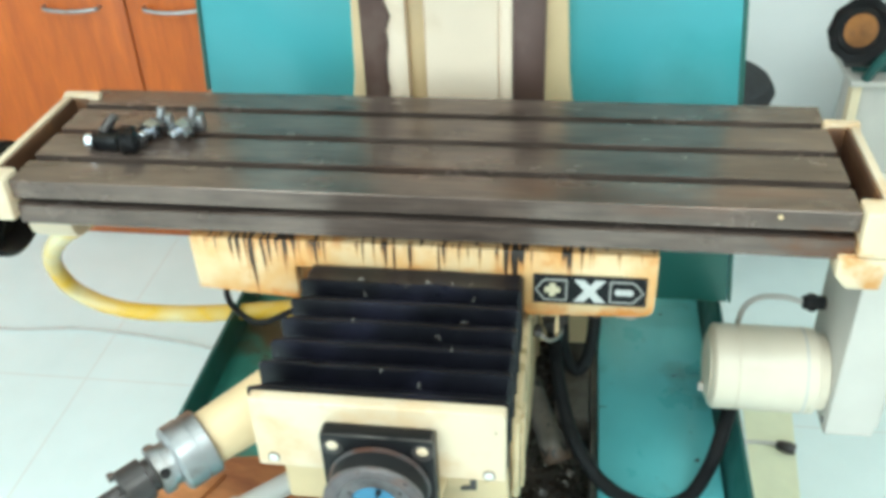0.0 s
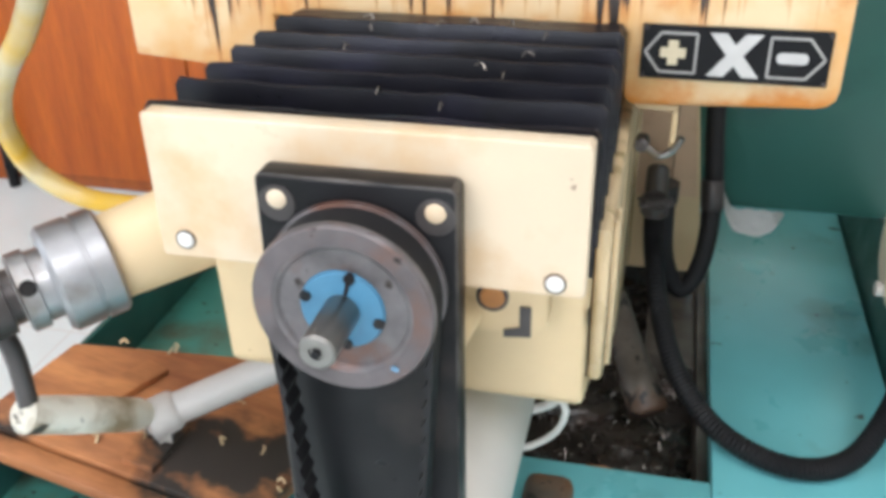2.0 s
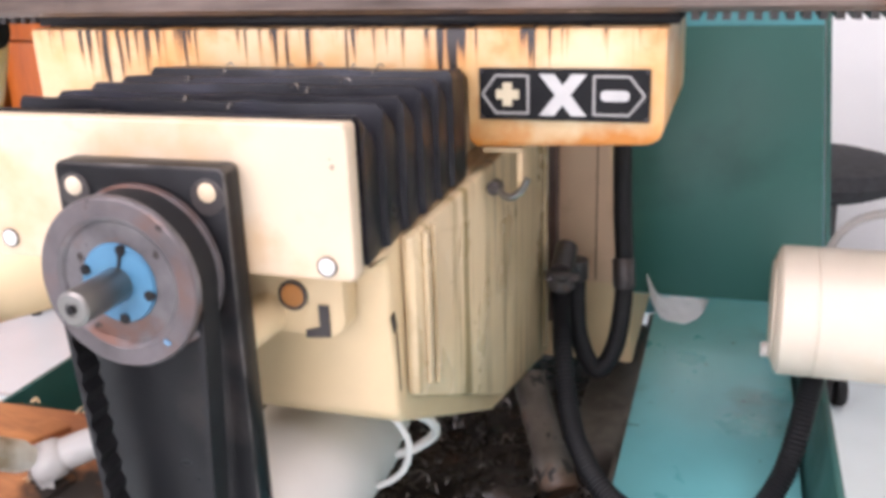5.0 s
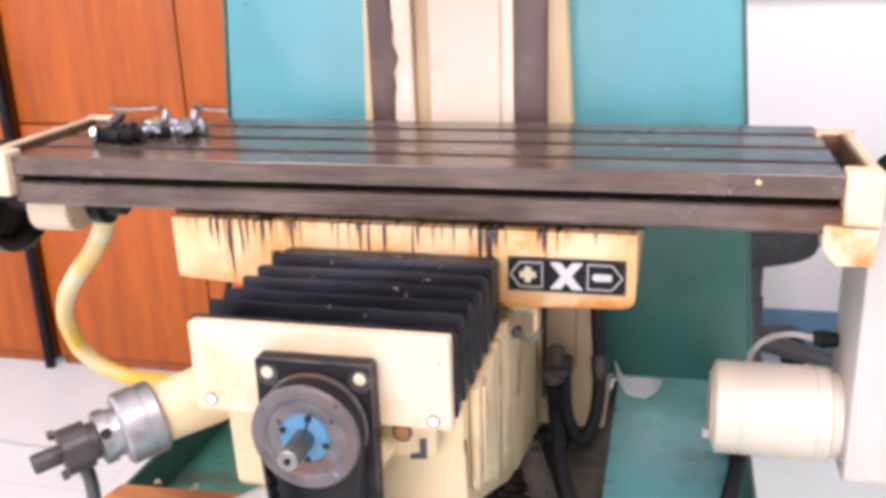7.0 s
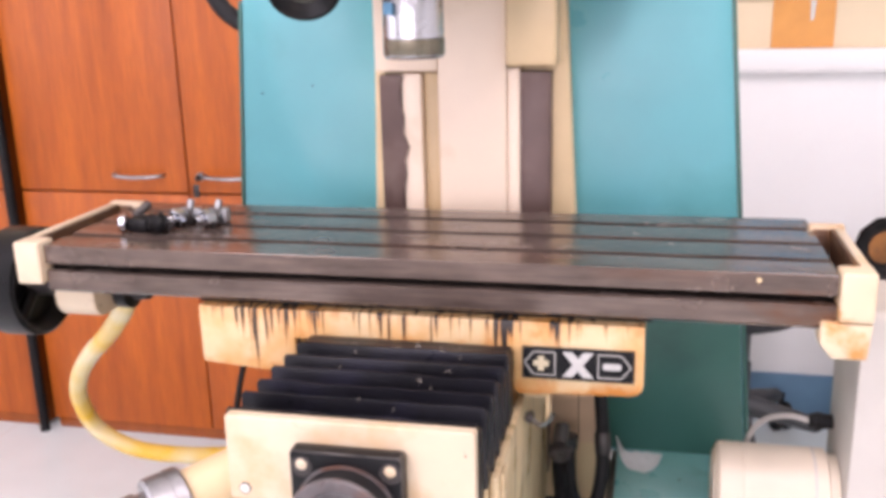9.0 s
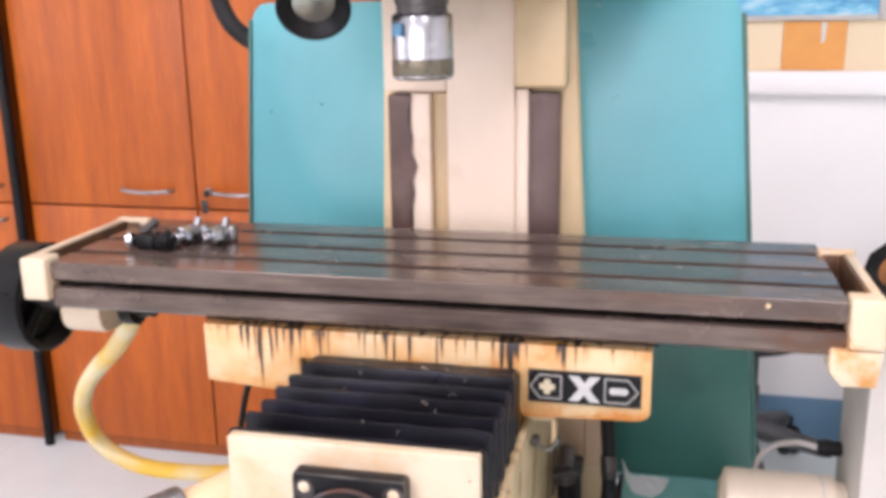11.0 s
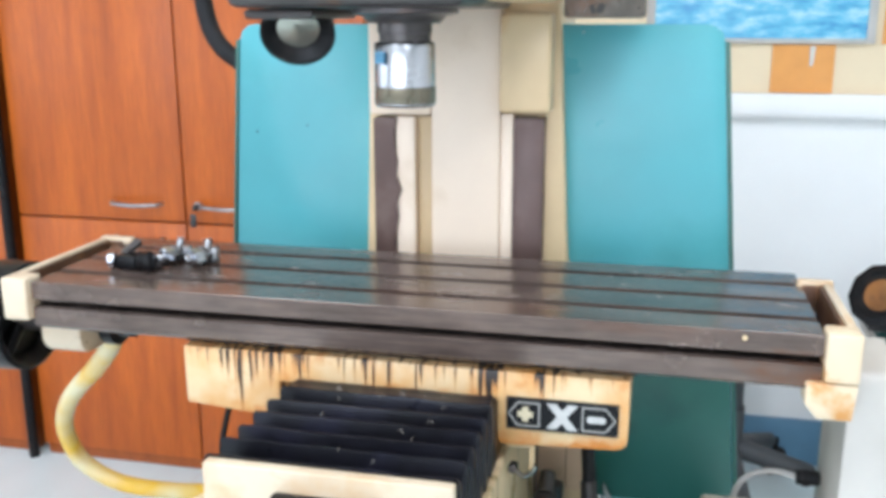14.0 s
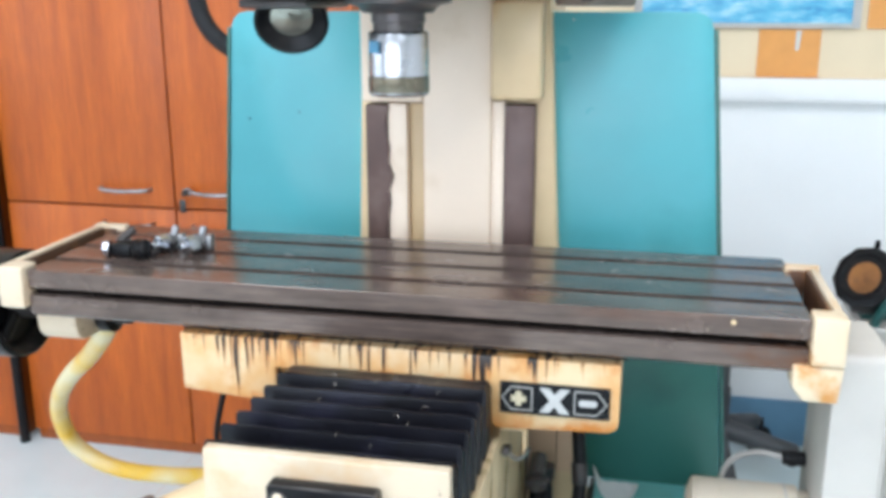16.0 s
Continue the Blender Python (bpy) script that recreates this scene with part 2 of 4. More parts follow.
def wood(name, a, b, grain=(9, 9, 0.7), scale=3.0, rough=0.35, oily=False):
    m, nt, bsdf = nodes_of(name)
    broad = ramp(nt, noise_node(nt, scale, 5, grain), [(0.3, a), (0.72, b)])
    fine = ramp(nt, noise_node(nt, scale * 9, 4, grain), [(0.35, (0.88, 0.86, 0.84)), (0.65, (1.08, 1.06, 1.05))])
    col = mix(nt, 1.0, broad, fine, 'MULTIPLY')
    if oily:
        col = mix(nt, ramp(nt, noise_node(nt, 7, 5), [(0.53, BLK), (0.60, WHT)]), col, (0.03, 0.024, 0.02))
    nt.links.new(col, bsdf.inputs["Base Color"])
    bsdf.inputs["Roughness"].default_value = rough
    bump(nt, bsdf, noise_node(nt, scale * 12, 3, grain), 0.05, 0.001)
    return m


def stained_cream():
    """The saddle's cream paint with black oil runs from its top edge and rust along the lower edge."""
    m, nt, bsdf = nodes_of("oil_streaked_cream_paint")
    base = ramp(nt, noise_node(nt, 10), [(0.3, (0.66, 0.47, 0.25)), (0.7, (0.72, 0.56, 0.34))])
    rust = ramp(nt, noise_node(nt, 11, 6), [(0.42, BLK), (0.66, WHT)])
    col = mix(nt, rust, base, (0.64, 0.30, 0.07))
    tc = nt.nodes.new("ShaderNodeTexCoord")
    sep = nt.nodes.new("ShaderNodeSeparateXYZ")
    nt.links.new(tc.outputs["Object"], sep.inputs[0])
    low = nt.nodes.new("ShaderNodeMapRange")
    low.inputs["From Min"].default_value, low.inputs["From Max"].default_value = 0.930 * S, 0.962 * S
    low.inputs["To Min"].default_value, low.inputs["To Max"].default_value = 0.20, -0.12
    nt.links.new(sep.outputs["Z"], low.inputs["Value"])
    bleed = nt.nodes.new("ShaderNodeMath")
    nt.links.new(noise_node(nt, 26, 5), bleed.inputs[0])
    nt.links.new(low.outputs[0], bleed.inputs[1])
    col = mix(nt, ramp(nt, bleed.outputs[0], [(0.43, BLK), (0.66, WHT)]), col, (0.56, 0.20, 0.03))
    runs = noise_node(nt, 150, 2, (1, 0.2, 0.035), 0.7)
    length = nt.nodes.new("ShaderNodeMapRange")
    length.inputs["From Min"].default_value, length.inputs["From Max"].default_value = 0.952 * S, 1.036 * S
    length.inputs["To Min"].default_value, length.inputs["To Max"].default_value = -0.12, 0.085
    nt.links.new(sep.outputs["Z"], length.inputs["Value"])
    add = nt.nodes.new("ShaderNodeMath")
    nt.links.new(runs, add.inputs[0])
    nt.links.new(length.outputs[0], add.inputs[1])
    clump = nt.nodes.new("ShaderNodeMath")
    clump.operation = 'MULTIPLY_ADD'
    clump.inputs[1].default_value, clump.inputs[2].default_value = 0.5, -0.26
    nt.links.new(noise_node(nt, 17, 2, (1, 0.2, 0.1)), clump.inputs[0])
    total = nt.nodes.new("ShaderNodeMath")
    nt.links.new(add.outputs[0], total.inputs[0])
    nt.links.new(clump.outputs[0], total.inputs[1])
    add = total
    halo = ramp(nt, add.outputs[0], [(0.52, BLK), (0.62, WHT)])
    col = mix(nt, halo, col, (0.48, 0.19, 0.045))
    f = ramp(nt, add.outputs[0], [(0.585, BLK), (0.615, WHT)])
    col = mix(nt, f, col, (0.025, 0.018, 0.014))
    nt.links.new(col, bsdf.inputs["Base Color"])
    bsdf.inputs["Roughness"].default_value = 0.4
    bump(nt, bsdf, noise_node(nt, 90, 3), 0.06, 0.001)
    return m


def floor_tiles():
    m, nt, bsdf = nodes_of("glossy_white_floor_tiles")
    tc = nt.nodes.new("ShaderNodeTexCoord")
    br = nt.nodes.new("ShaderNodeTexBrick")
    br.offset = 0.0
    for key, v in (("Scale", 1.0), ("Mortar Size", 0.0025), ("Brick Width", 0.6), ("Row Height", 0.6)):
        br.inputs[key].default_value = v
    br.inputs["Color1"].default_value = (0.75, 0.84, 0.85, 1)
    br.inputs["Color2"].default_value = (0.76, 0.85, 0.86, 1)
    br.inputs["Mortar"].default_value = (0.71, 0.74, 0.73, 1)
    nt.links.new(tc.outputs["Object"], br.inputs["Vector"])
    dirt = ramp(nt, noise_node(nt, 3, 6), [(0.4, (0.92, 0.93, 0.92)), (0.7, (1.02, 1.02, 1.02))])
    nt.links.new(mix(nt, 1.0, br.outputs["Color"], dirt, 'MULTIPLY'), bsdf.inputs["Base Color"])
    bsdf.inputs["Roughness"].default_value = 0.25
    return m


def hose_material():
    """Translucent cream plastic hose with yellow liquid staining along it."""
    m, nt, bsdf = nodes_of("yellowed_clear_hose")
    col = ramp(nt, noise_node(nt, 5, 3, (1, 1, 1)), [(0.34, (0.70, 0.60, 0.34)), (0.50, (0.72, 0.43, 0.035)), (0.68, (0.68, 0.60, 0.38))])
    nt.links.new(col, bsdf.inputs["Base Color"])
    bsdf.inputs["Roughness"].default_value = 0.25
    bsdf.inputs["Transmission Weight"].default_value = 0.0
    bsdf.inputs["Subsurface Weight"].default_value = 0.15
    bsdf.inputs["Subsurface Radius"].default_value = (0.01, 0.008, 0.003)
    return m


def sea_picture():
    m, nt, bsdf = nodes_of("sea_photograph")
    col = ramp(nt, noise_node(nt, 12, 7, (1, 1, 3.2), 0.65), [(0.32, (0.05, 0.22, 0.52)), (0.5, (0.14, 0.50, 0.72)), (0.68, (0.55, 0.80, 0.86))])
    nt.links.new(col, bsdf.inputs["Base Color"])
    bsdf.inputs["Roughness"].default_value = 0.25
    return m


def lens_glass():
    m, nt, bsdf = nodes_of("lamp_glass")
    bsdf.inputs["Base Color"].default_value = (0.36, 0.36, 0.31, 1)
    bsdf.inputs["Roughness"].default_value = 0.12
    bsdf.inputs["Metallic"].default_value = 0.7
    bump(nt, bsdf, noise_node(nt, 120, 2), 0.5, 0.002)
    return m


def window_glass():
    m, nt, bsdf = nodes_of("window_glass")
    bsdf.inputs["Roughness"].default_value = 0.02
    bsdf.inputs["Transmission Weight"].default_value = 1.0
    return m


M_table = table_steel()
M_saddle = stained_cream()
M_cab = wood("cherry_veneer", (0.365, 0.075, 0.005), (0.555, 0.128, 0.009), rough=0.42)
M_cab_edge = wood("cherry_veneer_dark", (0.28, 0.062, 0.006), (0.38, 0.095, 0.012))
M_board = wood("stained_pine_board", (0.24, 0.085, 0.038), (0.62, 0.27, 0.10), grain=(0.8, 7, 7), scale=4, rough=0.6, oily=True)
M_floor = floor_tiles()
M_hose = hose_material()
M_sea = sea_picture()
M_lens = lens_glass()
M_glass = window_glass()

# ---- mesh helpers ----
ORIGIN = {}


def box(x0, x1, y0, y1, z0, z1, bevel=0.0, seg=2):
    bm = bmesh.new()
    bmesh.ops.create_cube(bm, size=1)
    for v in bm.verts:
        v.co = Vector((x0 + (v.co.x + .5) * (x1 - x0), y0 + (v.co.y + .5) * (y1 - y0), z0 + (v.co.z + .5) * (z1 - z0)))
    if bevel:
        bmesh.ops.bevel(bm, geom=bm.edges[:], offset=bevel, segments=seg, affect='EDGES', profile=0.5)
    return bm


def prism(points, axis, a, b, bevel=0.0, seg=2):
    """A polygon swept from a to b along an axis; points are the other two coordinates in order."""
    def at(p, w):
        return {'x': (w, p[0], p[1]), 'y': (p[0], w, p[1]), 'z': (p[0], p[1], w)}[axis]
    bm = bmesh.new()
    lo = [bm.verts.new(at(p, a)) for p in points]
    hi = [bm.verts.new(at(p, b)) for p in points]
    bm.faces.new(lo)
    bm.faces.new(hi[::-1])
    n = len(points)
    for i in range(n):
        bm.faces.new((lo[i], hi[i], hi[(i + 1) % n], lo[(i + 1) % n]))
    bmesh.ops.recalc_face_normals(bm, faces=bm.faces)
    if bevel:
        bmesh.ops.bevel(bm, geom=bm.edges[:], offset=bevel, segments=seg, affect='EDGES', profile=0.5)
    return bm


def lathe(p0, p1, profile, seg=40):
    """A turned body on the axis from p0 to p1; profile rows are (distance along the axis, radius)."""
    p0, p1 = Vector(p0), Vector(p1)
    d = (p1 - p0).normalized()
    u = d.orthogonal().normalized()
    w = d.cross(u)
    bm = bmesh.new()
    rings = []
    for s, r in profile:
        if r < 1e-5:
            rings.append([bm.verts.new(p0 + d * s)])
        else:
            rings.append([bm.verts.new(p0 + d * s + r * (math.cos(2 * math.pi * k / seg) * u + math.sin(2 * math.pi * k / seg) * w)) for k in range(seg)])
    for a, b in zip(rings, rings[1:]):
        for k in range(seg):
            quad = [a[k % len(a)], a[(k + 1) % len(a)], b[(k + 1) % len(b)], b[k % len(b)]]
            quad = list(dict.fromkeys(quad))
            if len(quad) > 2:
                bm.faces.new(quad)
    if len(rings[0]) > 1:
        bm.faces.new(rings[0])
    if len(rings[-1]) > 1:
        bm.faces.new(rings[-1])
    bmesh.ops.recalc_face_normals(bm, faces=bm.faces)
    return bm


def rod(p0, p1, r, seg=24, bevel=0.0):
    n = (Vector(p1) - Vector(p0)).length
    if bevel:
        return lathe(p0, p1, [(0, r - bevel), (bevel, r), (n - bevel, r), (n, r - bevel)], seg)
    return lathe(p0, p1, [(0, r), (n, r)], seg)


def spline(points, per=14):
    pts = [Vector(p) for p in points]
    pts = [2 * pts[0] - pts[1]] + pts + [2 * pts[-1] - pts[-2]]
    out = []
    for i in range(1, len(pts) - 2):
        a, b, c, d = pts[i - 1:i + 3]
        for k in range(per):
            t = k / per
            out.append(0.5 * (2 * b + (c - a) * t + (2 * a - 5 * b + 4 * c - d) * t * t + (3 * b - a - 3 * c + d) * t ** 3))
    return out + [pts[-2]]


def tube(points, r, seg=14, per=14, ribs=0.0):
    """A hose along a smooth line; ribs: depth of its corrugation."""
    line = spline(points, per)
    bm = bmesh.new()
    rings, u = [], None
    for i, p in enumerate(line):
        d = (line[min(i + 1, len(line) - 1)] - line[max(i - 1, 0)]).normalized()
        u = (u - d * u.dot(d)).normalized() if u else d.orthogonal().normalized()
        w = d.cross(u)
        rr = r - (ribs if i % 2 else 0)
        rings.append([bm.verts.new(p + rr * (math.cos(2 * math.pi * k / seg) * u + math.sin(2 * math.pi * k / seg) * w)) for k in range(seg)])
    for a, b in zip(rings, rings[1:]):
        for k in range(seg):
            bm.faces.new((a[k], a[(k + 1) % seg], b[(k + 1) % seg], b[k]))
    bm.faces.new(rings[0])
    bm.faces.new(rings[-1])
    bmesh.ops.recalc_face_normals(bm, faces=bm.faces)
    return bm


def join(*bms):
    out = bms[0]
    for other in bms[1:]:
        me = bpy.data.meshes.new("tmp")
        other.to_mesh(me)
        out.from_mesh(me)
        bpy.data.meshes.remove(me)
        other.free()
    return out


def rounded(x0, x1, z0, z1, r, steps=5, corners="abcd"):
    """A rectangle with rounded corners; a, b, c, d: lower left, lower right, upper right, upper left."""
    out = []
    for key, cx, cz, start in (("a", x0 + r, z0 + r, 180), ("b", x1 - r, z0 + r, 270), ("c", x1 - r, z1 - r, 0), ("d", x0 + r, z1 - r, 90)):
        if key in corners:
            out += [(cx + r * math.cos(radians(start + 90 * k / steps)), cz + r * math.sin(radians(start + 90 * k / steps))) for k in range(steps + 1)]
        else:
            out.append({"a": (x0, z0), "b": (x1, z0), "c": (x1, z1), "d": (x0, z1)}[key])
    return out


def mesh_of(name, bm, material, origin):
    for v in bm.verts:
        v.co = (v.co - origin) * S
    me = bpy.data.meshes.new(name)
    bm.to_mesh(me)
    bm.free()
    me.materials.append(material)
    for p in me.polygons:
        p.use_smooth = True
    me.set_sharp_from_angle(angle=radians(38))
    return me


def thing(name, at, label, category, group="", kind=""):
    ob = new(name)
    ob.empty_display_size = 0.05
    ORIGIN[ob] = Vector(at)
    ob.location = Vector(at) * S
    return tagged(ob, label, category, group, kind)


def part(name, bm, material, parent, label=""):
    ob = new(name, mesh_of(name, bm, material, ORIGIN[parent]))
    ob.parent = parent
    ORIGIN[ob] = ORIGIN[parent]
    return tagged(ob, label)


def solo(name, bm, material, label, category="", group="", kind=""):
    """A thing or a piece of the setting that is one mesh, with its origin at the middle of its base."""
    co = [v.co for v in bm.verts]
    lo = Vector([min(c[i] for c in co) for i in range(3)])
    hi = Vector([max(c[i] for c in co) for i in range(3)])
    at = Vector(((lo.x + hi.x) / 2, (lo.y + hi.y) / 2, lo.z))
    ob = new(name, mesh_of(name, bm, material, at))
    ob.location = at * S
    ORIGIN[ob] = at
    return tagged(ob, label, category, group, kind)


# ---- the room ----
X0, X1, Y0, Y1, H = -3.9, 3.2, -3.5, 2.0, 3.5
solo("floor", box(X0, X1, Y0, Y1 + .1, -.1, 0), M_floor, "glossy white floor tiles with thin grey joints", "floor", kind="structure")
solo("ceiling", box(X0, X1, Y0, Y1, H, H + .1), M_ceiling, "plain white painted ceiling", "ceiling", kind="structure")
solo("wall_north", box(X0, X1, Y1, Y1 + .1, 0, 1.2), M_wall_white, "white painted lower wall behind the machine", "wall", kind="structure")
solo("wall_north_upper", box(X0, X1, Y1, Y1 + .1, 1.2, H), M_wall_cream, "cream painted upper wall", "wall", kind="structure")
solo("wall_east", box(X1, X1 + .1, Y0, Y1, 0, H), M_wall_white, "white painted wall", "wall", kind="structure")


def wall_with_window(name, along, a0, a1, at, thick, w0, w1):
    """A wall with one window opening, its frame, panes and sill."""
    z0, z1 = 1.0, 2.9

    def b(p0, p1, q0, q1, inset=0.0, deep=None, bevel=0.0):
        d0, d1 = (at + inset, at + thick - inset) if deep is None else deep
        return box(p0, p1, d0, d1, q0, q1, bevel) if along == 'x' else box(d0, d1, p0, p1, q0, q1, bevel)
    bm = join(b(a0, w0, 0, H), b(w1, a1, 0, H), b(w0, w1, 0, z0), b(w0, w1, z1, H))
    solo(name, bm, M_wall_white, "white painted wall with a wide window", "wall", kind="structure")
    win = thing("window_1" if along == 'x' else "window_2", ((w0 + w1) / 2, at, z0) if along == 'x' else (at, (w0 + w1) / 2, z0), "wide window with white frame", "window", kind="structure")
    mid = (w0 + w1) / 2
    part("window_frame", join(b(w0, w0 + .05, z0, z1, .03), b(w1 - .05, w1, z0, z1, .03), b(w0 + .05, w1 - .05, z0, z0 + .05, .03),
                              b(w0 + .05, w1 - .05, z1 - .05, z1, .03), b(mid - .03, mid + .03, z0 + .05, z1 - .05, .03)), M_white_plastic, win)
    for p0, p1 in ((w0 + .05, mid - .03), (mid + .03, w1 - .05)):
        pane = part("pane", b(p0, p1, z0 + .05, z1 - .05, .047), M_glass, win)
        pane.visible_shadow = False


wall_with_window("wall_south", 'x', X0, X1, Y0 - .1, .1, -2.4, 1.0)
wall_with_window("wall_west", 'y', Y0, Y1, X0 - .1, .1, -2.4, 0.2)
solo("baseboard", box(X0, X1, Y1 - .015, Y1, 0, .162, .003), M_blue_base, "blue painted skirting board along the wall", "skirting", kind="structure")
trunk = thing("trim", (1.5, Y1, 1.17), "white plastic cable trunking along the wall", "cable trunking", kind="structure")
part("channel", box(-.1, X1, Y1 - .045, Y1, 1.172, 1.244, .004), M_wall_white, trunk)
part("cover", box(-.1, X1, Y1 - .05, Y1 - .045, 1.18, 1.236, .002), M_wall_white, trunk)

poster = thing("poster", (.66, Y1, 1.4), "framed photograph of blue sea water hanging on the wall", "picture")
part("picture", box(.30, .925, Y1 - .012, Y1 - .004, 1.41, 1.86), M_sea, poster)
part("frame", join(box(.925, .95, Y1 - .018, Y1 - .001, 1.395, 1.875, .002), box(.275, .30, Y1 - .018, Y1 - .001, 1.395, 1.875, .002),
                   box(.30, .925, Y1 - .018, Y1 - .001, 1.395, 1.41, .002), box(.30, .925, Y1 - .018, Y1 - .001, 1.86, 1.875, .002)), M_pvc, poster, "thin pale grey frame")
note = thing("paper_square", (.75, Y1, 1.245), "orange card square with a white torn strip on the wall", "paper")
part("card", box(.66, .842, Y1 - .006, Y1 - .001, 1.246, 1.392), M_orange, note)
part("torn_strip", prism([(.768, 1.388), (.785, 1.388), (.780, 1.33), (.770, 1.326)], 'y', Y1 - .009, Y1 - .007), M_white_plastic, note, "white torn strip")


note = thing("paper_square", (1.03, Y1, 1.395), "plain orange card square on the cream wall", "paper")
part("card", box(.972, 1.150, Y1 - .006, Y1 - .001, 1.394, 1.540), M_orange, note)


# ---- cabinets ----
def handle_bow(x0, x1, z, y):
    line = [(x0, y, z), (x0 + .012, y - .025, z - .001), ((x0 + x1) / 2, y - .036, z - .004), (x1 - .012, y - .025, z - .001), (x1, y, z)]
    return tube(line, .0058, 10, 8)


def cabinet(x0, x1, gap, handles, label):
    """A tall two-tier cabinet: body, four doors and bow handles."""
    c = thing("storage_cabinet", ((x0 + x1) / 2, 1.74, 0), label, "cabinet", "wooden cabinets")
    part("body", box(x0, x1, 1.522, 1.985, .0, 1.70, .003), M_cab_edge, c)
    part("plinth", box(x0 + .01, x1 - .01, 1.512, 1.521, .001, .036, .002), M_cab_edge, c, "dark wooden plinth")
    for z0, z1, zh in ((.042, .847, .798), (.855, 1.69, .910)):
        for d0, d1, hx in ((x0 + .003, gap - .003, handles[0]), (gap + .003, x1 - .003, handles[1])):
            door = part("door", box(d0, d1, 1.5, 1.520, z0, z1, .0025), M_cab, c, "cherry-coloured veneer door")
            part("handle", handle_bow(hx, hx + .172, zh, 1.5), M_silver, door, "brushed metal bow handle")
            if z0 > .5 and hx > gap:
                part("lock", rod((hx - .012, 1.486, zh - .002), (hx - .012, 1.502, zh - .002), .013, 20, .002), M_silver, door, "round steel lock")
                part("key", join(box(hx - .016, hx - .008, 1.462, 1.487, zh - .012, zh + .006, .001), box(hx - .024, hx - .004, 1.459, 1.464, zh - .062, zh - .020, .004)), M_key, door, "dark key hanging in the lock")
    return c


cabinet(-1.695, -.50, -1.097, (-1.346, -1.038), "tall cherry veneer cabinet with bow handles and a key")
cabinet(-2.95, -1.745, -2.35, (-2.60, -1.96), "tall cherry veneer cabinet beside a black pole")
solo("black_pole", rod((-1.722, 1.478, 0), (-1.722, 1.478, H - .002), .017, 20), M_black, "black painted pole standing between two cabinets", "pole")

# ---- milling machine ----
mill = thing("milling_machine", (0, .35, 0), "teal and cream milling machine with an oily slotted steel table", "milling machine")
TZ = .53  # chip tray level

# base, tray and its rims
part("pedestal", box(-.40, .40, -.10, .70, 0, .40, .02), M_rim, mill, "dark green cast pedestal")
tray = part("chip_tray", box(.262, .460, -.32, .78, TZ - .03, TZ, .002), M_teal_dirty, mill, "oily teal chip tray")
for x0, x1, y0, y1 in ((-.155, .261, -.32, .014), (-.155, .261, .70, .78)):
    part("tray_panel", box(x0, x1, y0, y1, TZ - .03, TZ, .002), M_teal_dirty, tray)
part("tray_panel", box(-.447, -.156, -.32, .78, TZ - .03, TZ, .002), M_green, tray, "grimy green tray floor")
part("sump_floor", box(-.155, .261, .014, .70, TZ - .12, TZ - .09), M_pit, tray, "sump full of oily grime and chips")
part("sump_wall", box(-.155, .261, .015, .022, TZ - .09, TZ - .031), M_pit, tray)
part("sump_wall", box(.250, .261, .023, .70, TZ - .09, TZ - .031), M_greasy, tray, "greasy grey sump wall")
part("sump_ledge", prism([(.185, .30), (.2495, .27), (.2495, .69), (.185, .69)], 'z', TZ - .0895, TZ - .045, .004), M_greasy, tray, "greasy grey cast ledge")
part("tray_rim", prism([(-.452, TZ - .05), (-.445, TZ - .05), (-.437, .604), (-.444, .604)], 'y', -.32, .78, .001), M_rim, tray, "dark green tray rim")
part("tray_rim", prism([(.458, TZ - .05), (.465, TZ - .05), (.482, .622), (.475, .622)], 'y', -.32, .78, .001), M_rim, tray, "dark green tray rim")
part("tray_rim", box(-.444, .475, .775, .782, TZ - .05, .61, .001), M_rim, tray, "dark green tray rim")

# column with its slideways
column = part("column", prism([(-.245, TZ), (.250, TZ), (.232, .70), (.186, 1.08), (.158, 1.62), (-.150, 1.62), (-.168, 1.08), (-.222, .70)], 'y', .437, .72, .006), M_cream, mill, "cream cast column")
part("side_panel", prism([(.14, .652), (.2335, .652), (.202, .935), (.14, .935)], 'y', .4285, .4365, .0015), M_tan_dull, column, "dull tan side panel")
part("panel_seam", box(.1965, .1978, .4275, .4284, .657, .930), M_recess_shade, column, "dark seam in the column's side panel")
part("column_face", box(-.040, .0745, .398, .436, .60, 1.62, .004), M_face, column, "pale cream machined face")
part("column_face", box(.0748, .0965, .404, .436, .60, 1.326, .003), M_face, column)
part("face_recess", box(-.0695, -.0405, .420, .436, .60, 1.318, .002), M_tan, column, "tan recessed strip")
part("face_step", box(-.104, -.070, .404, .436, .60, 1.318, .004), M_face, column)
edge = [(-.101 + .008 * math.sin(1.7 * k) * math.sin(.9 * k + 1), .60 + k * .0238) for k in range(31)]
part("slideway", prism([(-.141, .60)] + [(-.141, 1.314)] + edge[::-1], 'y', .400, .4035), M_way, column, "brown steel slideway with a ragged paint edge")
part("slideway", box(-.141, -.105, .4036, .436, .60, 1.316, .002), M_way, column)
part("slideway", box(.097, .147, .402, .436, .60, 1.320, .002), M_way, column, "brown steel slideway")
part("upper_face", box(-.148, -.0405, .398, .436, 1.321, 1.62, .006), M_face, column)
part("cover_block", box(.076, .158, .380, .436, 1.330, 1.486, .006, 3), M_cream, column, "cream cover block")
part("splash_guard", prism([(-.436, 1.02), (-.30, .99), (-.285, .625), (-.15, .625), (-.14, 1.468), (-.378, 1.468), (-.392, 1.465), (-.403, 1.455), (-.408, 1.44)], 'y', .470, .4765, .001), M_teal, mill, "teal sheet splash guard")
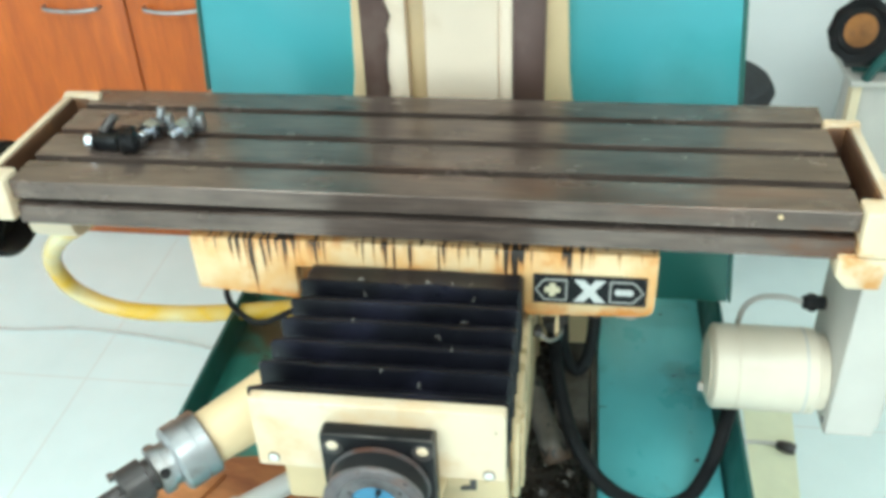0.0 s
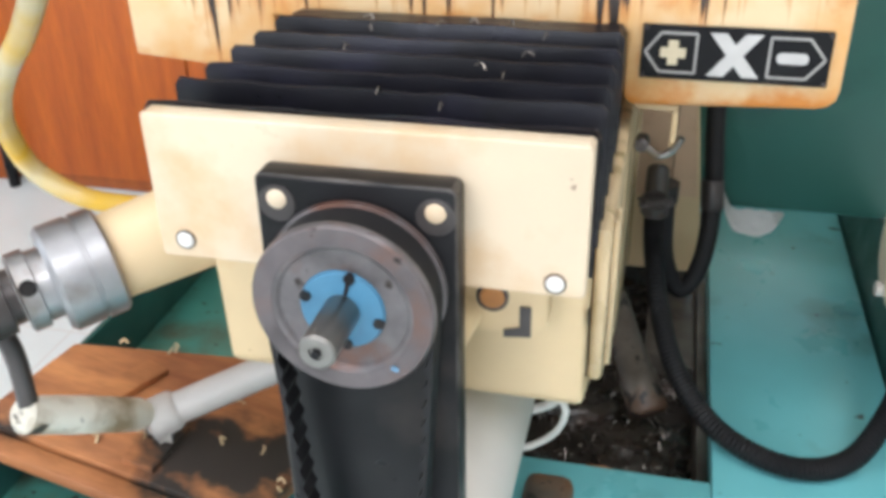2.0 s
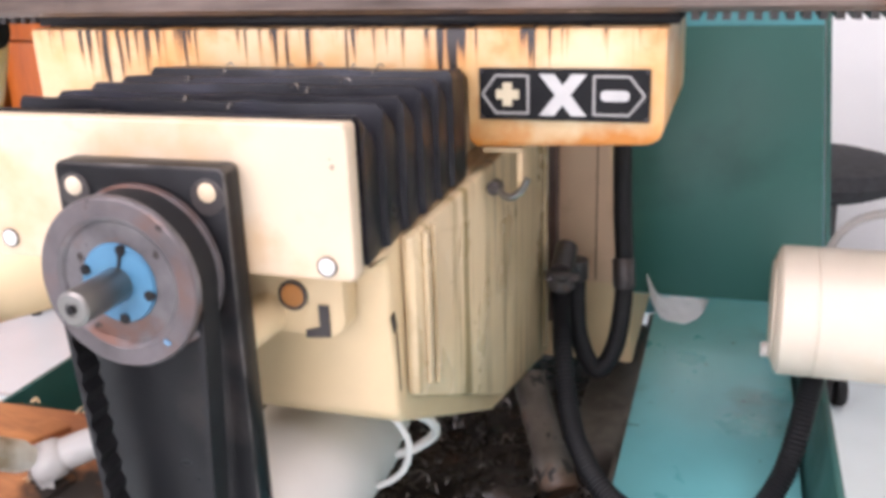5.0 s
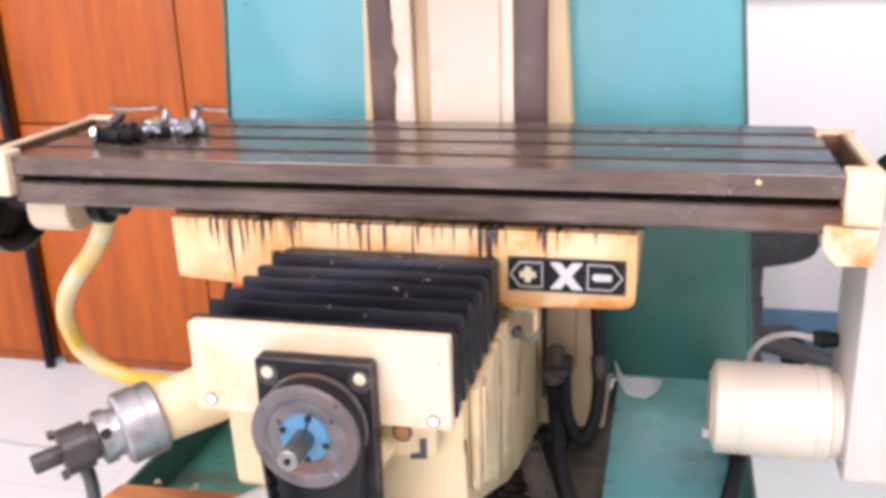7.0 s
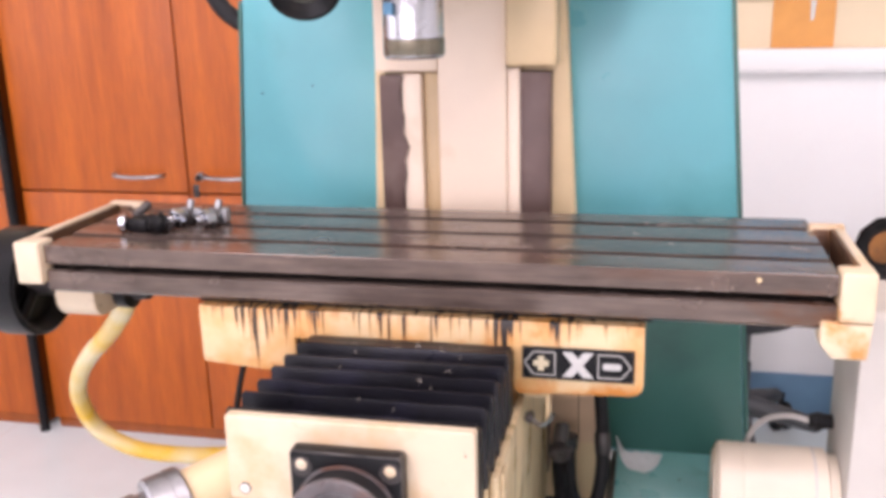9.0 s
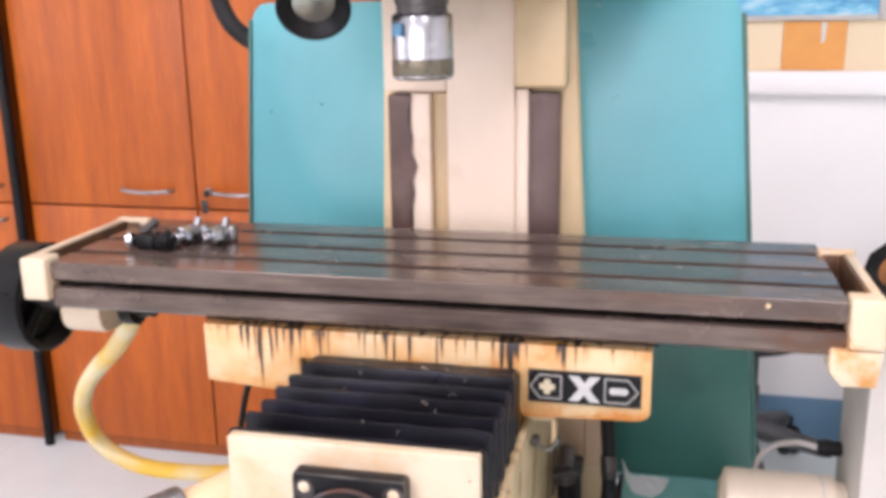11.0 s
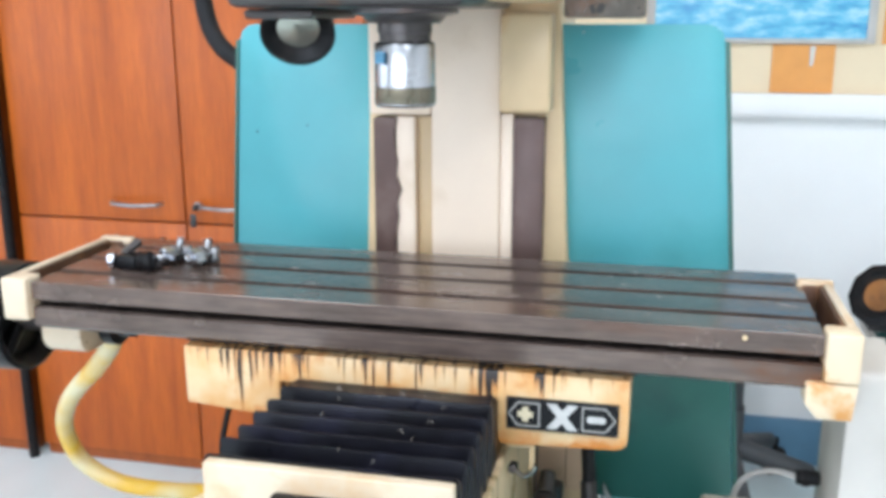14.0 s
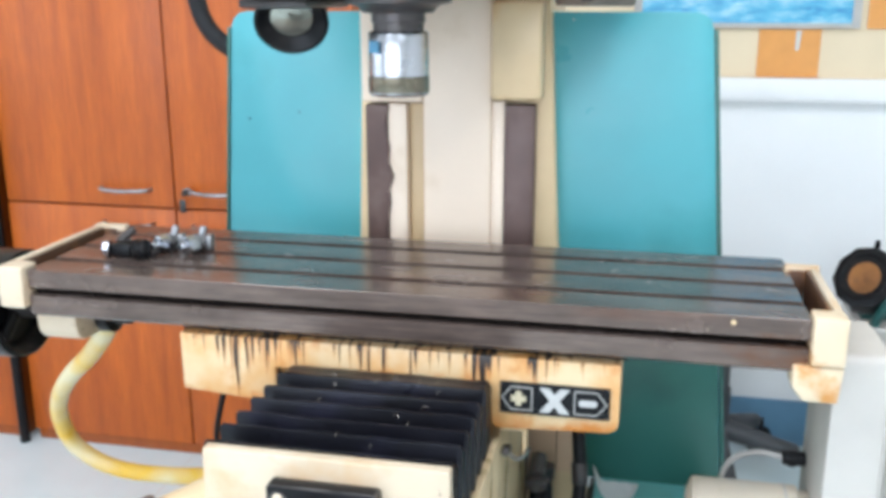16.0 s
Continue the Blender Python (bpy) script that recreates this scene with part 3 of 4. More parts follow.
part("splash_guard", prism([(.15, .625), (.492, .625), (.425, 1.44), (.420, 1.455), (.408, 1.465), (.395, 1.468), (.14, 1.468)], 'y', .470, .4765, .001), M_teal, mill, "teal sheet splash guard")
# extra sheet over the guard, its dark colour carries the table's shade
part("guard_shade_sheet", prism([(.200, .628), (.490, .628), (.461, .990), (.200, .990)], 'y', .4655, .4695, .0006), M_shaded_guard, mill, "dark sea green sheet for the shade under the table")
part("guard_edge", prism([(.494, .625), (.500, .625), (.432, 1.44), (.4265, 1.44)], 'y', .468, .50, .0005), M_shaded_guard, mill)
part("guard_edge", prism([(-.4435, 1.03), (-.4385, 1.03), (-.4095, 1.44), (-.415, 1.44)], 'y', .468, .50, .0005), M_shaded_guard, mill)
for x, z in ((-.382, 1.278), (-.285, 1.292), (.20, 1.455)):
    part("guard_screw", rod((x, .4675, z), (x, .4699, z), .0018, 12), M_rim if x < 0 else M_mark, mill)

# knee
knee = part("knee", prism([(-.228, .9045), (-.228, .897), (-.188, .892), (-.182, .765), (-.172, .755), (.10, .622), (.372, .56), (.372, .905)], 'x', -.148, .137, .005, 3), M_cream, mill, "cream cast knee")
part("side_cover", prism([(-.165, .904), (-.165, .775), (.10, .642), (.345, .585), (.345, .904)], 'x', .138, .149, .004), M_cream_side, knee, "streaked cream side cover")
for y, w in ((-.150, .010), (-.128, .005), (.300, .012)):
    low = .775 - (y + .165) * .502 + .012 if y < .1 else .61
    part("cover_ridge", box(.1495, .1535, y, y + w, low, .902, .0012), M_cream_side, knee, "raised rib on the side cover")
part("knee_slide", box(-.125, .118, .012, .40, .9055, .991, .003), M_cream_side, knee)
plate = part("front_plate", prism(rounded(-.147, .139, .900, 1.003, .0035), 'y', -.252, -.236, .002), M_cream_clean, knee, "pale cream front plate")
for x, z in ((-.128, .914), (.120, .910)):
    part("screw", rod((x, -.2545, z), (x, -.2525, z), .0060, 24, .001), M_white_plastic, knee, "white screw cap")
    part("screw_ring", lathe((x, -.2535, z), (x, -.25, z), [(0, .0070), (.002, .0070)], 24), M_rust_pipe, knee, "dark ring round the screw cap")
boss = part("boss_block", prism(rounded(.028, .112, .842, .905, .012), 'y', -.214, -.190, .002), M_cream, knee)
part("plug_ring", lathe((.074, -.2165, .872), (.074, -.21, .872), [(0, .0088), (0, .0112), (.004, .0112)], 28), M_dark_steel, knee, "dark ring round an orange plug")
part("plug", rod((.074, -.2175, .872), (.074, -.213, .872), .0088, 24, .001), M_orange_plastic, knee, "orange plug")
part("corner_mark", prism([(.093, .866), (.101, .866), (.101, .842), (.082, .840), (.082, .846), (.093, .849)], 'y', -.2155, -.2145), M_dark_steel, knee, "dark angle mark")
part("ink_mark", prism([(-.190, .85), (-.184, .852), (-.180, .838), (-.186, .836)], 'x', .1375, .1385), M_black, knee)
part("nose", lathe((.045, -.254, .849), (.054, -.185, .860), [(0, .007), (.004, .0125), (.010, .0145), (.040, .016), (.070, .017)], 28), M_cream, knee, "rounded cream boss")
part("ink_mark", prism([(-.181, .834), (-.1795, .834), (-.177, .785), (-.178, .785)], 'x', .1375, .1382), M_black, knee)

# bellows over the knee slide
def bellows():
    """Folded cover: each fold rises to a sharp lip, and the next one starts below it; the sheet sags a little between its sides."""
    rnd = random.Random(11)
    bm = bmesh.new()
    n, cols = 6, 12
    step = .243 / n
    rings = []
    for k in range(n):
        y0 = .008 - k * step
        near = (k + 1) / n
        lean = rnd.uniform(-.0012, .0012)
        sag = [rnd.uniform(-.0016, .0006) for _ in range(cols + 1)]
        for along, out in ((.03, .3 if k else .75), (.07, -.45 if k else .75), (.38, .25 if k else .80), (.72, .72), (.92, 1.0), (.985, .98)):
            y = y0 - step * along
            xl = -.126 - (.017 + .010 * near) * out - rnd.uniform(0, .0012) * out
            xr = .1385 + .0028 * out
            zt = .988 + (.0170 + lean) * out
            row = [(xl - .001 * out, y, .906), (xl, y, zt - .005)]
            for c in range(cols + 1):
                u = c / cols
                row.append((xl + .004 + (xr - xl - .008) * u, y + .0012 * math.sin(3 * u + k) * out, zt + sag[c] * out))
            row += [(xr, y, zt - .005), (xr, y, .906)]
            rings.append([bm.verts.new(p) for p in row])
    for a, b in zip(rings, rings[1:]):
        for k in range(len(a) - 1):
            bm.faces.new((a[k], a[k + 1], b[k + 1], b[k]))
    bm.faces.new(rings[0])
    bm.faces.new(rings[-1])
    bmesh.ops.recalc_face_normals(bm, faces=bm.faces)
    return bm


bel = part("bellows", bellows(), M_bellows, mill, "black folded rubber bellows speckled with chips")
for i in range(14):
    x, y = random.uniform(-.12, .12), random.uniform(-.22, -.01)
    a = random.uniform(0, 3.1)
    part("chip", tube([(x, y, 1.005), (x + .004 * math.cos(a), y + .004 * math.sin(a), 1.009), (x + .009 * math.cos(a), y + .006 * math.sin(a), 1.006)], .0007, 5, 4), M_chips, bel)

# saddle with its label
saddle = part("saddle", prism([(-.307, 1.034), (-.306, .949), (-.165, .938), (-.165, .992), (.141, .992), (.141, .938), (.148, .931), (.294, .937), (.302, .939), (.308, .944), (.310, .952), (.310, 1.034)], 'y', .012, .262, .003), M_saddle, mill, "cream saddle with black oil runs")
part("label_plate", prism(rounded(.153, .298, .957, 1.001, .001), 'y', .0085, .0115), M_plate, saddle, "black label plate")
LY = .0085


def bar(x0, z0, x1, z1, w, y=LY):
    d = Vector((x1 - x0, 0, z1 - z0)).normalized()
    n = Vector((-d.z, 0, d.x)) * w / 2
    return prism([(x0 + n.x, z0 + n.z), (x1 + n.x, z1 + n.z), (x1 - n.x, z1 - n.z), (x0 - n.x, z0 - n.z)], 'y', y - .0012, y - .0002)


ZC = .979
part("plus_sign", join(bar(.168, ZC, .188, ZC, .008), bar(.178, ZC + .010, .178, ZC + .0041, .008), bar(.178, ZC - .0041, .178, ZC - .010, .008)), M_mark_gold, saddle, "worn gilt plus sign")
part("letter_x", join(prism([(.2055, ZC + .0175), (.2185, ZC + .0175), (.2460, ZC - .0175), (.2330, ZC - .0175)], 'y', LY - .0012, LY - .0002),
                      prism([(.2330, ZC + .0175), (.2460, ZC + .0175), (.2185, ZC - .0175), (.2055, ZC - .0175)], 'y', LY - .0009, LY - .0001)), M_mark, saddle, "off-white letter X")
part("minus_sign", prism(rounded(.2575, .2815, ZC - .0045, ZC + .0045, .0042), 'y', LY - .0012, LY - .0002), M_mark, saddle, "off-white minus sign")
for s, x0, x1, tip in ((1, .196, .168, .156), (-1, .252, .281, .294)):
    pts = [(x0, ZC + .016), (x0, ZC - .016), (x1, ZC - .016), (tip, ZC), (x1, ZC + .016), (x0, ZC + .016)]
    part("arrow_outline", join(*[bar(a[0], a[1], b[0], b[1], .0019) for a, b in zip(pts, pts[1:])]), M_mark_dim, saddle, "thin grey arrow outline")
for x, z in ((.1555, .9985), (.2955, .9985), (.1555, .9595), (.2955, .9595)):
    part("rivet", rod((x, .0068, z), (x, .0085, z), .0016, 10), M_dark_steel, saddle)
part("wiper_strip", box(-.31, .318, .030, .24, 1.035, 1.044, .001), M_black, saddle)
part("stop_bracket", join(box(.152, .188, .02, .05, .925, .930, .001), box(.183, .188, .02, .05, .886, .9245, .001)), M_tan, saddle, "small bent cream bracket")
part("lock_lever", tube([(.158, .03, .893), (.174, .02, .884), (.186, .02, .890), (.193, .02, .902)], .0034, 10, 6), M_shaft, saddle, "dull steel lock lever")
part("lock_screw", rod((.160, .04, .890), (.160, .022, .890), .0065, 16, .002), M_dark_steel, saddle, "dark lock screw")

# table
TOP, BOT, YF, YB = 1.115, 1.046, .003, .288


def slot(y):
    return [(y + .0082, TOP), (y + .0082, TOP - .014), (y + .014, TOP - .014), (y + .014, TOP - .026), (y - .014, TOP - .026), (y - .014, TOP - .014), (y - .0082, TOP - .014), (y - .0082, TOP)]


profile = [(YF + .006, BOT), (YF, BOT + .005), (YF, 1.0765), (YF + .002, 1.0775), (YF + .018, 1.0775), (YF + .018, 1.0885), (YF + .002, 1.0885), (YF, 1.0895), (YF, TOP - .0008), (YF + .0008, TOP)]
for ys in (.066, .145, .224):
    profile += slot(ys)[::-1]
profile += [(YB - .004, TOP), (YB, TOP - .004), (YB, BOT)]
table = part("table", prism(profile, 'x', -.533, .533), M_table, mill, "brown oiled steel table with three slots")
# added black fills darken the groove and slots as shade would
part("slot_shade", box(-.532, .532, YF + .0155, YF + .0178, 1.0778, 1.0882), M_recess_shade, table, "black strip for the shade in the front groove")
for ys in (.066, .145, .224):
    part("slot_shade", box(-.532, .532, ys - .0080, ys + .0080, TOP - .0255, TOP - .0105), M_recess_shade, table, "black fill for the shade in the slot")
part("paint_fleck", rod((.442, YF - .0015, 1.106), (.442, YF + .001, 1.106),   .0030, 9), M_tan, table, "white paint fleck")
part("feed_rack", join(*[box(-.50 + i * .0125, -.4935 + i * .0125, .05, .20, 1.036, 1.0455) for i in range(80) if not -.31 < -.50 + i * .0125 < .315]), M_dark_steel, table, "toothed dark steel strip under the table")["kind"] = "stuff"
for s in (-1, 1):
    x = (lambda v: s * v)
    lo, hi = sorted((x(.5335), x(.574)))
    yb = .245 if s < 0 else .215
    br = part("end_bracket", box(lo, hi, -.010, .028, 1.060, 1.122, .004, 3), M_cream_rust if s > 0 else M_cream_clean, table, "cream end bracket")
    a0, a1 = sorted((x(.561), x(.572)))
    part("end_bar", box(a0, a1, .0285, yb, 1.060, 1.122, .002), M_cream_clean, table)
    l0, l1 = sorted((x(.5560), x(.5605)))
    part("trough_lining", box(l0, l1, .029, yb, 1.0725, 1.119, .0005), M_trough, table, "rusty dark lining")
    b0, b1 = sorted((x(.518 if s < 0 else .528), x(.576)))
    part("end_bar", box(b0, b1, yb + .0005, yb + .016, 1.090, 1.1235, .003), M_cream_clean, table)
    c0, c1 = sorted((x(.535), x(.5615)))
    part("end_trough", box(c0, c1, .0285, yb, 1.060, 1.072, .001), M_trough, table, "dark rusty trough")
    part("trough_lining", box(*sorted((x(.5335), x(.5555))), yb - .005, yb, 1.0725, 1.118, .0005), M_trough, table, "rusty dark lining")
lb = part("bearing_housing", prism(rounded(.045, .175, .988, 1.058, .03), 'x', -.558, -.492, .004), M_cream_clean, table, "cream bearing housing")
part("bearing_cap", lathe((-.485, .115, 1.022), (-.44, .115, 1.022), [(0, .034), (.018, .034), (.022, .022), (.045, .020)], 28), M_black, table, "black bearing cap")
part("end_foot", prism([(.515, 1.058), (.515, 1.03), (.53, 1.012), (.57, 1.012), (.574, 1.058)], 'y', -.006, .03, .003), M_cream_rust, table, "rust-stained cream end foot")

# handwheel on the table's end
wheel = part("handwheel", lathe((-.602, .088, 1.033), (-.664, .088, 1.033),
             [(.014, .018), (.020, .020), (.022, .060), (.0, .072), (-.004, .078), (.0, .084), (.05, .085), (.058, .082), (.062, .074), (.062, .02)], 56), M_black, mill, "glossy black handwheel")
part("hub", rod((-.562, .088, 1.033), (-.628, .088, 1.033), .022, 24, .003), M_dark_steel, wheel)
for k in range(3):
    a = radians(100 + 120 * k)
    c, s_ = math.cos(a), math.sin(a)
    part("spoke", rod((-.615, .088 + .02 * c, 1.033 + .02 * s_), (-.612, .088 + .072 * c, 1.033 + .072 * s_), .009, 12), M_black, wheel)

# feed motor and its belt housing
mot = part("feed_motor", lathe((.414, .150, .745), (.580, .150, .745), [(0, .052), (.003, .061), (.006, .0645), (.036, .0645), (.0365, .0632), (.038, .0632), (.0385, .0645), (.150, .0645), (.153, .058), (.166, .058)], 48), M_motor, mill, "pale cream cylindrical feed motor")
part("end_cap", rod((.4115, .150, .745), (.4139, .150, .745), .050, 36, .001), M_motor, mot)
part("cap_knob", rod((.405, .150, .700), (.4135, .150, .700), .008, 14, .001), M_grey_white, mot)
part("name_seam", lathe((.545, .15, .745), (.549, .15, .745), [(0, .0652), (.004, .0652)], 40), M_grey_white, mot)
hs = part("belt_housing", prism(rounded(.078, .235, .680, 1.045, .012), 'x', .581, .650, .004), M_grey_white, mill, "off-white belt housing")
part("housing_cover", prism(rounded(.085, .228, .690, 1.038, .012), 'x', .6505, .656, .002), M_grey_white, hs)
for y, z in ((.095, .70), (.218, .70), (.095, 1.02)):
    part("screw", rod((.5775, y, z), (.5808, y, z), .005, 12, .001), M_silver, hs)
part("cable_gland", join(rod((.548, .205, .832), (.5805, .205, .832), .011, 16, .002), rod((.556, .205, .832), (.566, .205, .832), .014, 6)), M_rubber, hs, "black cable gland")

# front pulley drive
def wear_edges(ob, material):
    """Gives the rounded edges of a mesh the material of rubbed paint."""
    ob.data.materials.append(material)
    for p in ob.data.polygons:
        if max(abs(c) for c in p.normal) < .97:
            p.material_index = 1


brk = part("pulley_bracket", prism(rounded(-.064, .0635, .56, .978, .006), 'y', -.272, -.253, .002), M_black, mill, "black painted pulley bracket with rubbed edges")
wear_edges(brk, M_worn_edge)
for x in (-.050, .050):
    part("bolt_well", lathe((x, -.2728, .9585), (x, -.26, .9585), [(0, .0075), (0, .0118), (.0006, .0122)], 28), M_dark_steel, brk, "worn bare steel countersink")
    part("bolt", lathe((x, -.2738, .9615), (x, -.270, .9615), [(0, 0), (0, .0052), (.0012, .0068), (.0035, .0070)], 24), M_cream_clean, brk, "cream-painted bolt head")
pul = part("pulley", lathe((0, -.308, .909), (0, -.274, .909), [(.003, .027), (.003, .040), (.0015, .041), (.0, .043), (0, .0560), (.002, .0575), (.0055, .0575), (.0065, .0525), (.0275, .0525), (.0285, .0575), (.033, .0575), (.034, .055)], 72), M_pulley, mill, "worn grey timing pulley with flanges")
part("rim_ring", lathe((0, -.308, .909), (0, -.30, .909), [(.0065, .0440), (.0002, .0440), (-.0005, .0446), (-.0005, .0556), (.0006, .0566), (.0065, .0566)], 72), M_pulley_rim, pul, "rusty outer ring of the pulley")
part("ink_mark", bar(.030, .8735, .034, .8715, .003, -.3086), M_blue_base, pul, "blue ink mark")
part("toothed_band", join(*[rod((.0525 * math.cos(radians(a)), -.3005, .909 + .0525 * math.sin(radians(a))), (.0525 * math.cos(radians(a)), -.2805, .909 + .0525 * math.sin(radians(a))), .0018, 6) for a in range(0, 360, 9)]), M_pulley_groove, pul)
part("hub_disc", lathe((0, -.3075, .909), (0, -.300, .909), [(0, .0115), (0, .0255), (.002, .0268), (.007, .0268)], 40), M_blue, pul, "light blue painted hub disc")
for a in (75, 160, 275, 345):
    c, s_ = math.cos(radians(a)), math.sin(radians(a))
    part("set_screw", rod((.0235 * c, -.3086, .909 + .0235 * s_), (.0235 * c, -.306, .909 + .0235 * s_), .0036, 12), M_black, pul, "black set screw")
part("keyway", bar(.0085 * math.cos(radians(75)), .909 + .0085 * math.sin(radians(75)), .022 * math.cos(radians(75)), .909 + .022 * math.sin(radians(75)), .0022, -.3075), M_black, pul)
part("shaft", lathe((0, -.352, .909), (0, -.306, .909), [(.001, .004), (.0, .0045), (.0, .0095), (.0018, .0112), (.046, .0112)], 28), M_shaft, pul, "bare steel shaft end")
part("centre_hole", rod((0, -.3535, .909), (0, -.3515, .909), .0028, 12), M_black, pul)


def belt():
    """A toothed belt round the upper and lower pulleys."""
    r1, r2, z1, z2 = .0545, .034, .909, .60
    lean = math.asin((r1 - r2) / (z1 - z2))
    path = []
    for k in range(25):
        a = -lean + (math.pi + 2 * lean) * k / 24
        path.append((r1 * math.cos(a), z1 + r1 * math.sin(a), math.cos(a), math.sin(a)))
    for k in range(1, 40):
        t = k / 40
        a = math.pi + lean
        p, q = (r1 * math.cos(a), z1 + r1 * math.sin(a)), (r2 * math.cos(a), z2 + r2 * math.sin(a))
        path.append((p[0] + (q[0] - p[0]) * t, p[1] + (q[1] - p[1]) * t, math.cos(a), math.sin(a)))
    for k in range(17):
        a = math.pi + lean + (math.pi - 2 * lean) * k / 16
        path.append((r2 * math.cos(a), z2 + r2 * math.sin(a), math.cos(a), math.sin(a)))
    for k in range(1, 40):
        t = k / 40
        a = -lean
        p, q = (r2 * math.cos(a), z2 + r2 * math.sin(a)), (r1 * math.cos(a), z1 + r1 * math.sin(a))
        path.append((p[0] + (q[0] - p[0]) * t, p[1] + (q[1] - p[1]) * t, math.cos(a), math.sin(a)))
    bm = bmesh.new()
    rings = []
    for i, (x, z, nx, nz) in enumerate(path):
        t = -.0045 if i % 2 else -.0015
        rings.append([bm.verts.new(p) for p in ((x + nx * .001, -.300, z + nz * .001), (x + nx * .001, -.2805, z + nz * .001), (x + nx * t, -.2805, z + nz * t), (x + nx * t, -.300, z + nz * t))])
    for i in range(len(rings)):
        a, b = rings[i], rings[(i + 1) % len(rings)]
        for k in range(4):
            bm.faces.new((a[k], a[(k + 1) % 4], b[(k + 1) % 4], b[k]))
    bmesh.ops.recalc_face_normals(bm, faces=bm.faces)
    return bm


part("timing_belt", belt(), M_rubber, mill, "black toothed timing belt")
part("lower_pulley", lathe((0, -.304, .60), (0, -.276, .60), [(0, .012), (0, .037), (.003, .037), (.004, .032), (.024, .032), (.025, .037), (.028, .037)], 40), M_pulley, mill)
part("drive_motor", lathe((.022, -.2525, .665), (.022, .02, .665), [(0, .06), (.004, .064), (.20, .064), (.21, .06), (.26, .055), (.27, .04)], 40), M_white_plastic, mill, "off-white drive motor under the knee")

# crank on the knee's side
d = Vector((-.140, -.145, -.026)).normalized()
root = Vector((-.148, -.043, .852))


def on_axis(s):
    return tuple(root + d * s)


crank = part("crank_housing", lathe(on_axis(-.03), on_axis(.175), [(0, .045), (.02, .044), (.195, .0365), (.200, .033)], 36), M_cream, mill, "cream crank shaft housing")
part("collar", lathe(on_axis(.160), on_axis(.23), [(0, .043), (.003, .0455), (.018, .0455), (.0185, .0435), (.0215, .0435), (.022, .0455), (.045, .0455), (.049, .041)], 40), M_silver, crank, "worn steel collar ring")
part("small_collar", lathe(on_axis(.208), on_axis(.25), [(0, .030), (.012, .030), (.013, .0335), (.026, .0335), (.028, .030)], 36), M_silver, crank, "smaller steel collar")
side = d.cross(Vector((0, 0, 1))).normalized()
for turn in (0.5, 2.6):
    o = side * math.cos(turn) * .0330 + side.cross(d) * math.sin(turn) * .0330
    part("set_screw", rod(tuple(root + d * .2275 + o * .8), tuple(root + d * .2275 + o * 1.06), .0068, 16, .001), M_black, crank, "black set screw in the collar")
part("clutch", lathe(on_axis(.2365), on_axis(.29), [(0, .023), (.008, .023), (.009, .0285), (.040, .0285), (.043, .025)], 12), M_dark_steel, crank, "dark notched clutch")
for k in range(4):
    a = k * math.pi / 2
    u, w = d.orthogonal().normalized(), d.cross(d.orthogonal().normalized())
    o = (u * math.cos(a) + w * math.sin(a)) * .025
    part("clutch_tooth", rod(tuple(root + d * .278 + o), tuple(root + d * .286 + o), .006, 8), M_dark_steel, crank)
part("shaft_tip", rod(on_axis(.279), on_axis(.312), .0120, 20, .002), M_dark_steel, crank)
lever_top = root + d * .262
part("lever", tube([tuple(lever_top), tuple(lever_top + Vector((.004, .012, -.05))), (-.327, -.215, .705)], .0085, 12, 10), M_dark_steel, crank, "dark bent crank lever")
part("crank_grip", lathe((-.331, -.226, .708), (-.288, -.108, .622), [(0, .010), (.006, .0165), (.06, .0175), (.135, .0165), (.150, .011)], 20), M_grip, crank, "torn grubby white crank grip")

# head, spindle and chuck
head = part("head", join(box(-.195, .10, -.03, .36, 1.492, 1.70, .012, 3), box(-.195, -.10, .02, .20, 1.478, 1.4915, .006)), M_dark_steel, mill, "dark grey cast spindle head")
part("head_cover", box(.101, .17, .10, .355, 1.500, 1.68, .008), M_cream, head)
part("head_block", join(box(.18, .30, .33, .42, 1.478, 1.58, .006), rod((.205, .325, 1.495), (.205, .34, 1.495), .009, 14)), M_rust_pipe, head, "dark brown cast block")
part("flange", lathe((.010, .05, 1.4915), (.010, .05, 1.47), [(0, .068), (.006, .068), (.010, .052), (.018, .045)], 48), M_dark_steel, head)
sp = part("spindle", lathe((.010, .05, 1.474), (.010, .05, 1.44), [(0, .034), (.012, .034), (.013, .032), (.024, .032), (.026, .028), (.034, .028)], 40), M_dark_steel, mill, "dark spindle nose")
ch = part("chuck", lathe((.010, .05, 1.4515), (.010, .05, 1.37), [(0, .031), (.002, .0370), (.004, .0385), (.056, .0385), (.057, .0375), (.060, .0375), (.061, .0388), (.078, .0388), (.081, .036), (.081, .020)], 56), M_chrome, mill, "polished steel collet chuck")
part("chuck_ring", lathe((.010, .05, 1.3945), (.010, .05, 1.374), [(0, .0389), (0, .0392), (.019, .0392), (.0205, .0385)], 56), M_ring, ch, "dark ring on the chuck")
part("maker_mark", box(-.018, -.006, .0105, .0150, 1.425, 1.440, .001), M_blue, ch, "small blue mark")

# ---- things fixed to or lying on the machine ----
lamp = thing("work_lamp", (-.16, .12, 1.48), "black round work lamp under the spindle head", "lamp")
face = Vector((.25, -.80, -.55)).normalized()
c0 = Vector((-.158, .115, 1.462))
part("shade", lathe(tuple(c0 - face * .055), tuple(c0 + face * .02), [(0, .018), (.012, .036), (.045, .050), (.062, .051), (.062, .046), (.048, .030)], 44), M_black, lamp, "black round lamp shade")
